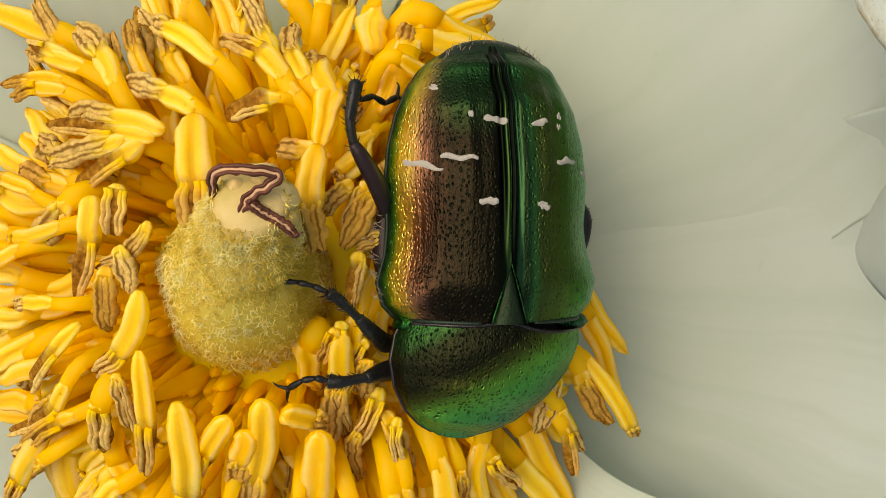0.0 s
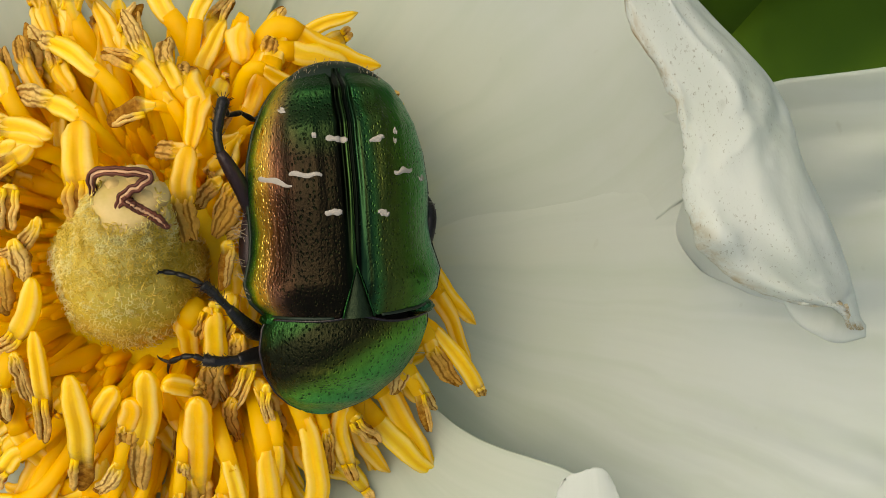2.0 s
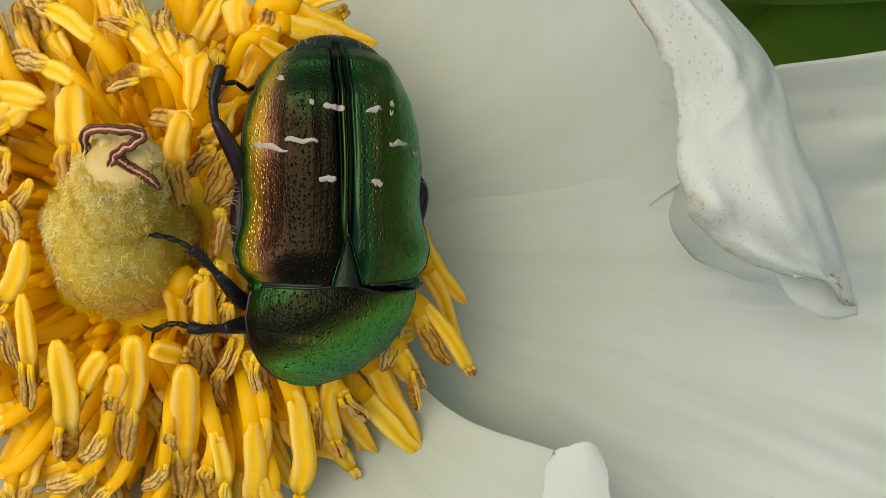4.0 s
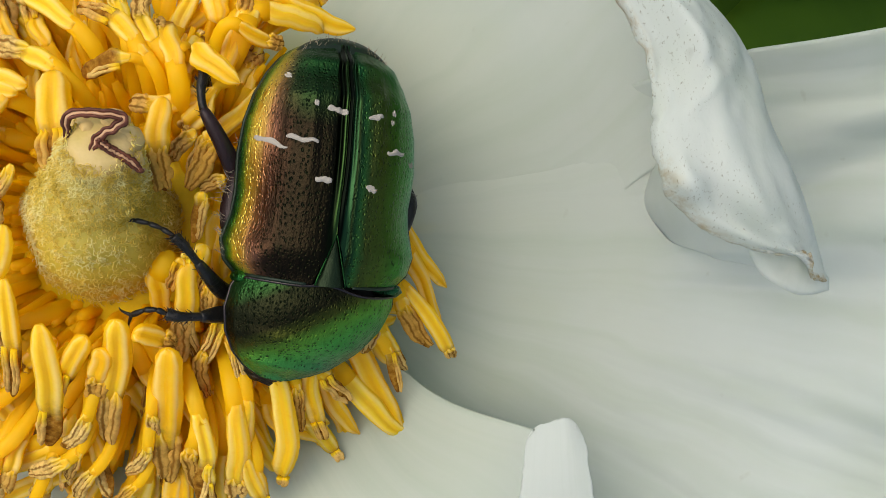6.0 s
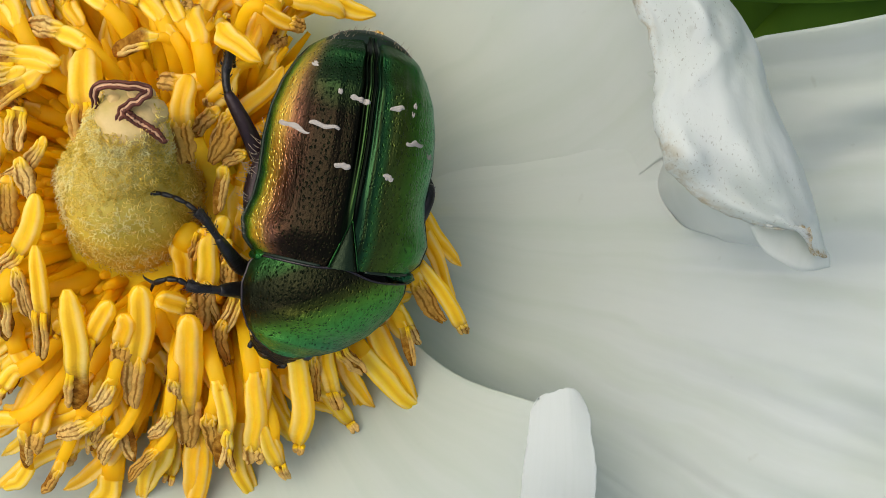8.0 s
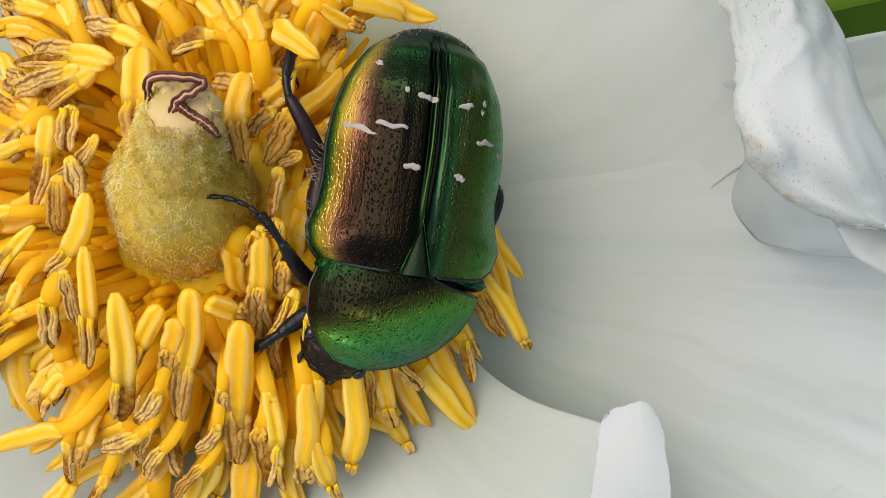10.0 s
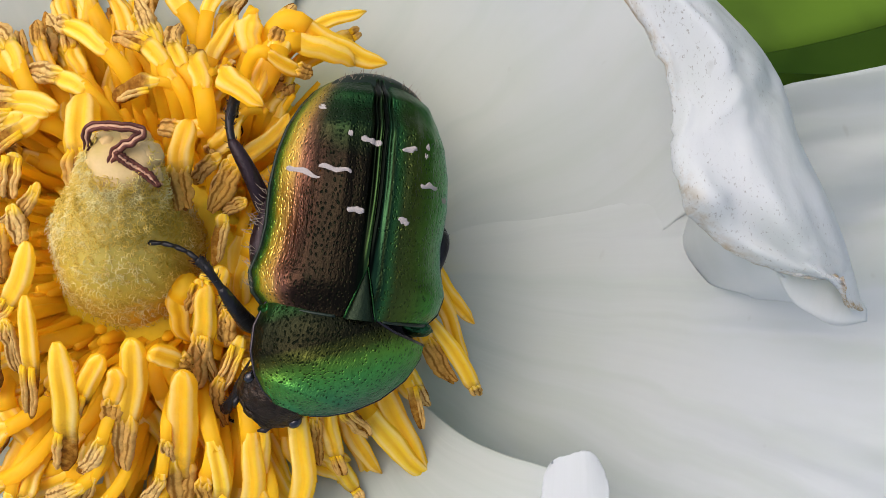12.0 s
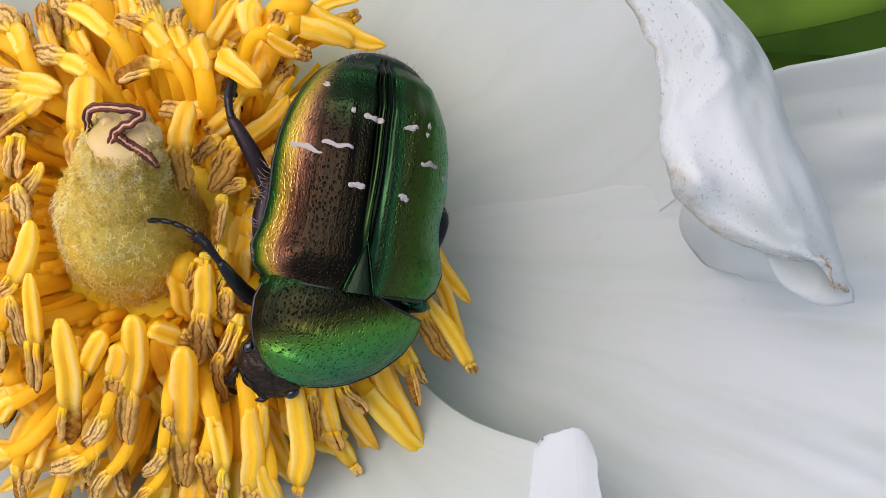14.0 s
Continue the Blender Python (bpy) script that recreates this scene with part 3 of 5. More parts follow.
def tab_lot():
    """A narrow petal end, folded back, that arches up into view; one corner is tucked in."""
    line = [(22.2, -27.0, 5.0), (21.4, -22.0, 10.0), (21.2, -17.6, 14.0), (21.25, -13.4, 16.0), (21.25, -9.3, 15.8)]
    near = [(0, 0.4), (0.5, 0.4), (0.60, 0.55), (0.645, 1.0), (0.67, 1.85), (0.75, 1.82), (0.9, 1.5), (1.0, 1.40)]
    away = [(0, 2.6), (0.5, 1.75), (0.75, 1.75), (0.9, 1.45), (1.0, 1.25)]

    def fn(u, v):
        v = v ** 0.7
        c = 2 * u - 1
        x, y, z = along(line, v)
        w = np.interp(v, [p[0] for p in near], [p[1] for p in near]) if c < 0 else smooth_table(v, away)
        w *= 1 - 0.12 * max(0.0, (v - 0.93) / 0.07) ** 2
        y -= 0.55 * c ** 6 * max(0.0, (v - 0.8) / 0.2)
        y += 0.16 * max(0.0, (v - 0.8) / 0.2) * (c + 0.5 * math.sin(4 * c + 0.6)) + 0.05 * noise.noise(Vector((c * 6, v * 9, 1)))
        x += c * w + 0.05 * noise.noise(Vector((v * 26, c * 2, 3))) + 0.04 * noise.noise(Vector((v * 60, c, 8)))
        # rims turned up a little; the tucked corner sinks
        z += 0.14 * abs(c) ** 7 - 0.36 * c * c + 0.08 * math.sin(3 * c + 6 * v) - (0.5 * max(0.0, -c) if v < 0.66 else 0.0)
        return (x, y, z)
    return sheet(36, 80, fn, 0.14)


def tip_height(x, y):
    return max(4.3, 15.8 - 0.5 * math.hypot(x, y))


def stamen(flower, rng, a, b, wide, dried, bow=(0, 0, 0)):
    """A strap-like filament from the receptacle to a, and an anther from a to its split end at b."""
    a, b = Vector(a), Vector(b)
    ln = (b - a).length
    tan = (b - a).normalized()
    ang = math.atan2(a.y, a.x) + rng.uniform(-0.15, 0.15)
    foot = Vector((3.6 * math.cos(ang), 3.6 * math.sin(ang), 1.0))
    mid = foot.lerp(a, 0.45) + Vector((0, 0, 2.0))
    half = 0.5 * wide
    # turned over where the anther hangs back towards the middle
    back = tan.x * math.cos(ang) + tan.y * math.sin(ang) < -0.2
    # the plump ones near the ovary drape over a thin filament that comes up from below
    hang = dried >= 0.08 and a.x ** 2 + a.y ** 2 < 68 and tan.y < 0.25
    neck = 0.42 if back else 0.82 if dried > 0.08 else 0.92
    ph, seed = rng.uniform(-0.55, 0.55), rng.uniform(0, 90)
    sag = Vector((rng.uniform(-0.14, 0.14), rng.uniform(-0.14, 0.14), rng.uniform(0.02, 0.13))) * ln + Vector(bow)
    path = [bez(a, a.lerp(b, 0.33) + sag, a.lerp(b, 0.70) + sag * 0.8, b, i / 26) for i in range(27)]
    lead = (Vector(path[1]) - Vector(path[0])).normalized()
    fil = [bez(foot, mid, a - lead * min(3.0, 0.8 * ln), a + lead * 0.10 * ln, i / 14) for i in range(15)]
    if hang:
        neck, ph = 0.34, ph * 0.5
        joint = Vector(path[6]) - Vector((0, 0, 0.25 * half))
        fil = [bez(foot, foot.lerp(joint, 0.5) - Vector((0, 0, 0.5)), joint - Vector((0, 0, 2.4)), joint, i / 14) for i in range(15)]
    st = made("stamen", swept(fil, round_ring([(0, 0.20, 0.16), (0.4, 0.30, 0.18), (0.8, half * neck, 0.62 * half * neck), (1, half * neck * 0.96, 0.58 * half * neck)]), 12), FILAMENT, flower)
    start = 1 - dried
    tips = rng.uniform(0.45, 0.75) if dried > 0.08 else rng.uniform(0.30, 0.50)

    def ring(s, phi):
        dry = min(1.0, max(0.0, (s - start + 0.08) / 0.20)) if dried > 0.02 else 0.0
        r = half * smooth_table(s, [(0, 0.30), (0.05, 0.66), (0.14, 0.90), (0.4, 1.0), (0.75, 0.92), (1, tips)] if hang else [(0, neck * 0.7), (0.10, neck), (0.3, 1.0), (0.6, 0.88), (0.85, 0.66), (1, tips)] if dried < 0.08 else [(0, neck * 0.7), (0.10, neck * 1.0), (0.34, 0.98), (0.5, 1.0), (0.75, 0.92), (1, tips)]) * math.sqrt(max(0.02, 1 - max(0.0, (s - 0.80) / 0.205) ** 2))
        d = (phi + ph - math.pi / 2 + math.pi) % (2 * math.pi) - math.pi
        k = min(1.0, s / 0.25)
        cut = (0.50 - 0.22 * dry) * k * math.exp(-(d / 0.30) ** 2)
        cut += 0.12 * (1 - dry) * k * math.exp(-((abs(d) - 1.25) / 0.18) ** 2)
        wob = (0.17 + dry * 0.12) * noise.noise(Vector((1.6 * math.cos(phi), 1.6 * math.sin(phi), s * 3.5 + seed))) + 0.06 * noise.noise(Vector((5 * math.cos(phi), 5 * math.sin(phi), s * 16 + seed)))
        r *= (1 - cut + wob) * (1 - 0.22 * dry)
        return (r * math.cos(phi) + 0.30 * half * noise.noise(Vector((s * 3.2, seed, 2))), r * math.sin(phi) * ((0.72 if dried > 0.08 else 0.50) - 0.34 * dry))

    v, f, uv = swept(path, ring, 26)
    uv = [(p, 0.33 * q / max(start, 1e-3) if q < start else 0.33 + 0.33 * (q - start) / max(dried, 1e-3)) for p, q in uv]
    lots = [(v, f, uv)]
    if dried > 0.09:
        # the two pollen sacs have opened: plump shrivelled lobes, or long loops of rolled rim
        n = 28 if dried > 0.4 else 18
        plump = rng.random() < 0.6
        for k in (-1, 1):
            if rng.random() < 0.12:
                continue
            loop, reach = [], rng.uniform(0.80, 1.0)
            mean = rng.uniform(0.21, 0.28) if plump else rng.uniform(0.22, 0.30)
            fat = rng.uniform(0.44, 0.58) if plump else rng.uniform(0.12, 0.18)
            for i in range(n + 1):
                f = i / n
                if plump:
                    q, swing = start - 0.04 + (dried * reach + 0.04) * f, 0.0
                else:
                    q, swing = start + 0.02 + dried * reach * (1 - abs(2 * f - 1) ** 1.6) * 0.95, 0.16 * math.cos(math.pi * f) * (0.4 + 0.6 * math.sin(math.pi * f))
                q = min(max(q, 0.0), 1.0)
                j = q * 26
                i0 = min(25, int(j))
                p = Vector(path[i0]).lerp(Vector(path[i0 + 1]), j - i0)
                t = (Vector(path[i0 + 1]) - Vector(path[i0])).normalized()
                side = t.cross(Vector((0, 0, 1)))
                side = side.normalized() if side.length > 1e-3 else Vector((1, 0, 0))
                top = side.cross(t)
                close = 1 - (0.5 if k > 0 else 0.25) * max(0.0, (q - 0.7) / 0.3)
                o = k * (mean + swing) * close + 0.15 * noise.noise(Vector((q * 4.5, seed + k, 0))) + 0.06 * noise.noise(Vector((q * 20, seed, k)))
                h = (0.10 if plump else 0.18) + 0.14 * noise.noise(Vector((q * 5, seed, 5 + k)))
                c, s2 = math.cos(ph * 0.7), math.sin(ph * 0.7)
                loop.append(tuple(p + side * (2 * half * 0.92 * (o * c - h * s2)) + top * (2 * half * (h * c + o * s2 * 0.5))))

            def tube(s, phi):
                body = smooth_table(s, [(0, 0.35), (0.2, 0.9), (0.6, 1.0), (0.9, 0.75), (1, 0.3)]) if plump else 1.0
                r = fat * half * body * (1 + 0.40 * noise.noise(Vector((s * 7, 1.5 * math.cos(phi), seed + k))) + 0.25 * noise.noise(Vector((s * 22, 2 * math.sin(phi), seed + k)))) + 0.02
                d = (phi - math.pi / 2 - 0.25 * k + math.pi) % (2 * math.pi) - math.pi
                r *= 1 - (0.45 * math.exp(-(d / 0.35) ** 2) if plump else 0)
                return (r * math.cos(phi), r * math.sin(phi) * (0.95 if plump else 1.25))
            lv, lf, lu = swept(loop, tube, 14 if plump else 7)
            lots.append((lv, lf, [(p if plump else 0.6, 0.70 + 0.30 * ((1 - q) ** 2 if plump else abs(2 * q - 1) ** 2)) for p, q in lu]))
    made("anther", joined(*lots), ANTHER, st)
    return st


# stamens round the ovary, sector by sector: x, y of the yellow shoulder, x, y of the split end, width, share that has dried
NORTH = [(6.2, 10.5, 6.9, 13.2, 1.33, 0.06), (7.2, 12.5, 11.8, 10.7, 1.39, 0.00), (7.0, 11.3, 10.1, 10.4, 1.26, 0.00), (6.0, 10.1, 8.2, 9.3, 0.86, 0.30), (4.7, 13.0, 4.6, 10.6, 1.56, 0.00), (3.2, 7.7, 2.3, 10.3, 1.28, 0.35), (2.1, 9.0, 1.2, 11.9, 1.01, 0.55), (1.8, 8.3, -0.6, 13.3, 0.83, 0.62), (0.6, 9.8, -1.4, 13.3, 0.90, 0.60), (1.2, 9.0, -2.2, 11.1, 1.17, 0.55), (-1.8, 9.8, -5.4, 12.0, 1.07, 0.30), (4.9, 6.8, 3.3, 4.8, 1.25, 0.10), (4.8, 4.6, 3.7, 2.4, 0.82, 0.75), (5.5, 2.3, 4.2, 1.7, 0.70, 0.90), (3.6, 4.2, 3.0, 7.7, 0.95, 0.00), (5.0, 6.9, 0.6, 6.2, 1.00, 0.20)]
NORTHWEST = [(-2.7, 7.4, -2.4, 2.4, 1.81, 0.46), (-2.5, 7.6, -6.7, 9.1, 1.10, 0.55), (-3.9, 6.7, -9.3, 7.5, 1.23, 0.66), (-4.3, 6.4, -10.4, 7.3, 1.04, 0.72), (-4.8, 6.4, -8.5, 4.2, 1.15, 0.80), (-5.6, 6.3, -10.2, 5.5, 1.10, 0.82), (-7.1, 4.0, -8.3, -0.5, 1.21, 0.52), (-5.8, 4.5, -6.3, 2.3, 1.20, 0.94), (-4.2, 2.9, -7.2, 0.9, 0.75, 0.90), (-5.6, 1.9, -5.4, -0.2, 0.97, 0.90), (-6.2, 1.0, -6.6, -1.9, 1.08, 0.90), (-4.4, 0.0, -7.5, -3.8, 1.16, 0.46), (-8.3, 3.8, -10.0, 1.9, 1.28, 0.85), (1.1, 8.2, -1.4, 7.3, 1.26, 0.80), (2.8, 6.1, 2.9, 1.6, 1.25, 0.50), (4.1, 4.6, 2.8, 3.1, 0.81, 0.85)]
WEST = [(-8.2, 9.8, -12.0, 11.2, 1.01, 0.42), (-6.5, 8.9, -9.4, 11.9, 1.14, 0.55), (-9.3, 9.3, -13.4, 9.4, 0.71, 0.40), (-9.0, 8.7, -12.4, 8.6, 0.80, 0.60), (-10.7, 12.0, -15.7, 14.0, 1.35, 0.00), (-10.2, 4.1, -13.9, 5.1, 0.74, 0.30), (-9.0, -0.7, -11.7, -0.9, 0.78, 0.30), (-7.6, -1.5, -11.0, -4.9, 0.86, 0.75), (-8.6, -4.2, -12.7, -7.0, 0.88, 0.70), (-8.2, -5.6, -12.0, -8.2, 0.88, 0.85), (-10.4, -8.0, -13.5, -10.0, 0.86, 0.90), (-10.8, 1.7, -14.0, 0.8, 0.84, 0.30), (-11.1, -3.1, -15.7, -4.4, 1.03, 0.00), (-8.6, 2.7, -12.0, 2.2, 0.82, 0.10), (-10.4, -7.7, -10.8, -11.3, 1.20, 0.00)]
SOUTH = [(-4.6, -2.5, -5.5, -8.6, 0.99, 0.58), (-5.9, -3.6, -5.8, -6.5, 0.81, 0.92), (-6.9, -5.0, -7.5, -7.6, 1.27, 0.90), (-3.2, -4.7, -4.1, -11.3, 1.45, 0.46), (-0.9, -5.3, -3.3, -8.8, 1.12, 0.45), (-0.4, -5.9, -1.3, -9.0, 1.13, 0.42), (0.7, -4.5, -1.0, -11.1, 1.38, 0.34), (1.4, -5.0, 3.0, -5.9, 1.12, 0.30), (2.9, -6.0, 1.8, -13.5, 1.52, 0.30), (3.5, -4.3, 3.7, -6.8, 0.70, 0.95), (4.3, -6.4, 4.1, -9.0, 0.77, 0.95), (5.4, -5.4, 6.0, -8.8, 1.09, 0.90), (6.1, -5.5, 6.3, -8.3, 0.71, 0.90), (5.7, -9.0, 5.2, -14.4, 1.24, 0.22), (7.7, -7.4, 7.6, -13.8, 1.29, 0.12), (3.9, -9.4, 3.2, -14.7, 1.06, 0.52)]
EAST = [(3.7, -1.8, 2.6, -7.1, 1.20, 0.50), (3.5, -1.6, 2.7, -3.1, 0.82, 0.90), (4.7, -3.0, 4.3, -4.7, 1.00, 0.95), (5.2, -4.3, 3.6, -7.3, 0.95, 0.90), (4.6, -1.0, 4.0, -3.0, 1.10, 0.12), (5.4, -0.0, 4.7, -3.5, 1.25, 0.00), (5.6, -3.9, 5.5, -6.1, 1.73, 0.00), (4.8, 4.1, 3.6, 1.8, 1.11, 0.90), (4.5, 1.6, 3.9, -0.9, 0.82, 0.85), (5.0, 1.0, 4.6, -2.4, 1.30, 0.00), (3.7, -1.3, 3.1, -2.8, 0.81, 0.85), (2.2, -2.3, 2.3, -4.7, 1.28, 0.00), (4.8, -2.2, 3.9, -4.2, 0.77, 0.90), (4.2, -3.2, 4.8, -6.0, 1.24, 0.00)]
SOUTHEAST = [(9.7, -6.8, 9.9, -11.6, 1.02, 0.25), (10.0, -7.6, 11.4, -9.5, 0.97, 0.85), (8.7, -8.1, 8.7, -11.0, 0.80, 0.90), (10.2, -7.3, 11.8, -11.8, 1.12, 0.00), (11.2, -6.1, 14.6, -13.1, 1.36, 0.06), (12.9, -4.1, 12.1, -6.9, 0.98, 0.95), (13.4, -6.5, 14.0, -9.2, 0.82, 0.90), (13.2, -5.6, 14.3, -8.0, 0.87, 0.40), (14.1, -3.8, 15.7, -6.8, 1.05, 0.75), (14.4, -3.4, 16.9, -7.4, 0.88, 0.20), (14.0, 0.7, 16.8, -3.6, 1.08, 0.00), (14.4, -1.2, 16.5, -6.1, 1.02, 0.05), (6.0, -12.1, 7.0, -15.6, 0.92, 0.30), (4.3, -12.1, 4.1, -15.0, 0.80, 0.60), (4.7, -11.4, 4.9, -17.3, 1.12, 0.00), (2.3, -12.7, 1.3, -17.3, 1.12, 0.00)]
SOUTHWEST = [(-9.7, -7.4, -9.4, -11.9, 1.53, 0.00), (-7.2, -7.9, -5.6, -10.7, 1.22, 0.05), (-4.9, -11.3, -9.1, -11.7, 0.94, 0.00), (-7.0, -11.8, -12.6, -13.3, 1.04, 0.10), (-3.3, -11.5, -9.7, -14.8, 1.11, 0.00), (-6.8, -12.4, -7.6, -15.0, 0.87, 0.75), (-2.7, -11.8, -5.4, -12.8, 0.91, 0.88), (-2.1, -11.4, -3.4, -13.3, 0.62, 0.90), (-1.4, -12.4, -3.0, -14.4, 0.80, 0.90), (1.3, -11.1, -0.2, -12.7, 0.79, 0.90), (0.5, -13.4, -1.7, -15.5, 0.63, 0.90), (-1.5, -12.3, -10.5, -17.0, 1.06, 0.00), (-4.9, -14.1, -6.9, -16.5, 0.82, 0.80), (0.6, -13.0, -1.9, -17.1, 1.24, 0.00), (1.7, -9.3, 1.5, -11.3, 0.72, 0.90), (-1.4, -9.3, -3.4, -11.3, 0.83, 0.90)]
SOUTH_TIPS = [(-7.6, -14.7, -10.2, -16.7, 0.97, 0.06), (-2.7, -15.1, -5.3, -18.1, 1.47, 0.00), (-0.1, -13.8, -1.5, -17.3, 1.07, 0.00), (2.3, -11.9, 0.4, -19.2, 1.12, 0.05), (3.5, -11.2, 3.5, -14.2, 0.97, 0.80), (4.5, -12.0, 5.1, -17.6, 1.13, 0.05), (6.6, -12.8, 7.0, -15.5, 0.80, 0.30), (10.9, -7.9, 14.6, -12.6, 1.26, 0.06), (-1.2, -12.2, -6.2, -16.7, 1.12, 0.00), (6.3, -8.8, 5.9, -12.4, 0.90, 0.15)]


PUSHED = []
PUSH_A = (3.45, 8.75, 11.9)
HIND_HOLD = (5.0, 7.4, 12.3)


def flower_thing():
    fl = new("peony_flower", None)
    tagged(fl, "white single peony with a yellow stamen ring, wide open", "flower")
    made("petal", petal_lot(-12, 28, 54, rise_l=8.0, seed=1, ruffle=3.0, tuck=0.35), PETAL, fl)
    made("petal", edged_petal_lot(UPPER_EDGE, 84, 33.0, BOWL, [(16, -0.35), (21, -0.25), (25, -0.16), (27.0, -0.04), (28.4, 0.16), (31, 0.34)], 2), PETAL, fl)
    made("petal", edged_petal_lot(LOWER_EDGE, -100, 38, LOWER_BOWL, [(12, -0.4), (20, -0.2), (24, 0.4), (28, 0.6)], 3, 0.12), PETAL, fl)
    for az, half, reach, seed, lift in ((104, 34, 36, 4, -1.2), (150, 38, 38, 5, -0.2), (205, 50, 37, 6, 0.1), (248, 47, 38, 7, -0.1)):
        made("petal", petal_lot(az, half, reach, bowl=[(3, -1.6), (14, 1.0), (26, 4.0), (36, 10.0), (46, 16.0)], lift=lift, seed=seed), PETAL, fl)
    made("rolled_petal", rolled_margin_lot(), PETAL_F, fl, "white petal margin rolled over, freckled with brown")
    made("torn_petal_tip", lip_lot(), PETAL_TIP, fl, "pale torn petal tip")
    made("rolled_petal_end", tab_lot(), PETAL_TIP, fl, "narrow white curled petal end")
    made("receptacle", swept([(0, 0, -4.5), (0, 0, -2.5), (0, 0, 0.5), (0, 0, 3.0), (0, 0, 5.0)], round_ring([(0, 3.4), (0.3, 4.6), (0.6, 4.4), (1, 3.4)]), 28, up=(0, 1, 0)), RECEPT, fl)
    def disc_ring(s, phi):
        r = smooth_table(s, [(0, 11.0), (0.35, 8.6), (0.7, 6.2), (1, 4.1)]) * (1 + 0.05 * noise.noise(Vector((3 * math.cos(phi), 3 * math.sin(phi), s * 3))) + 0.02 * noise.noise(Vector((14 * math.cos(phi), 14 * math.sin(phi), s * 4))))
        return (r * math.cos(phi), r * math.sin(phi))
    made("disc", swept([(-0.4, 0, z) for z in (2.6, 3.8, 5.0, 6.2, 7.2, 8.0, 8.6)], disc_ring, 90, up=(0, 1, 0)), RECEPT, fl, "fleshy yellow disc round the ovary")
    # ovary with its downy coat; it leans and narrows to the fleshy stigma
    axis = [(-0.9, -0.2, 2.5), (-1.0, -0.2, 6.0), (-1.0, 0.0, 9.5), (-0.5, 0.9, 12.5), (0.2, 2.2, 15.0), (0.8, 3.3, 17.0), (1.0, 3.7, 18.0)]
    girth = [(0, 3.3), (0.12, 3.65), (0.30, 3.75), (0.42, 3.5), (0.54, 2.85), (0.66, 2.15), (0.80, 1.65), (0.92, 1.45), (0.97, 1.1), (1, 0.4)]
    pear = lambda s, phi: tuple(smooth_table(s, girth) * (1 + 0.09 * noise.noise(Vector((1.6 * math.cos(phi), 1.6 * math.sin(phi), s * 5)))) * f(phi) for f in (math.cos, math.sin))
    path = [along(axis, i / 36) for i in range(37)]
    lot = swept(path, pear, 40, up=(0, 1, 0))
    ov = made("ovary", lot, OVARY, fl, "plump yellow-green downy ovary narrowing to a cream stigma")
    rng = random.Random(5)
    hv, hf, hu = [], [], []
    grid = np.array(lot[0][:37 * 41]).reshape(37, 41, 3)
    for i in range(9500):
        a, b = 4 + 30.5 * rng.random(), rng.random() * 39.99
        if a > 27 and rng.random() < (a - 27) / 8 or a < 15 and rng.random() < (15 - a) / 10:
            continue
        ja, ib = int(a), int(b)
        p = Vector(grid[ja][ib]).lerp(Vector(grid[ja + 1][ib]), a - ja).lerp(Vector(grid[ja][ib + 1]).lerp(Vector(grid[ja + 1][ib + 1]), a - ja), b - ib)
        d = (p - Vector(path[max(0, ja - 5)])).normalized()
        side = Vector((rng.uniform(-1, 1), rng.uniform(-1, 1), rng.uniform(-1, 1)))
        side = (side - d * side.dot(d)).normalized()
        across, k = d.cross(side), len(hv)
        rad, sweep, rise = rng.uniform(0.07, 0.17), rng.uniform(1.6, 4.2), rng.uniform(0.10, 0.26)
        for q in range(4):
            a = sweep * q / 3
            c = p + d * (rise * (q / 3) ** 0.6) + side * (rad * math.sin(a)) + across * (rad * (1 - math.cos(a)))
            out = (side * math.sin(a) - across * math.cos(a)) * (0.021 if q < 3 else 0.010)
            hv += [tuple(c + out), tuple(c - out), tuple(c + d * (0.045 if q < 3 else 0.02))]
            hu += [(0, 0)] * 3
            if q:
                b = k + 3 * q
                hf += [(b - 3, b - 2, b + 1, b), (b - 2, b - 1, b + 2, b + 1), (b - 1, b - 3, b, b + 2)]
    tagged(made("down", (hv, hf, hu), FUZZ, ov, "short curly pale down"), kind="stuff")
    crests = [[(-0.45, 3.7, 17.6), (-0.45, 4.35, 18.1), (-0.15, 4.8, 18.3), (0.5, 4.85, 18.4), (1.2, 4.8, 18.4), (2.05, 4.68, 18.3), (1.95, 4.38, 18.3), (1.35, 4.02, 18.3), (0.95, 3.72, 18.3), (0.72, 3.3, 18.1), (0.5, 2.6, 17.7)], [(0.98, 3.68, 18.3), (1.25, 3.42, 18.2), (1.7, 3.12, 18.0), (2.15, 2.85, 17.8), (2.65, 2.35, 17.4)]]
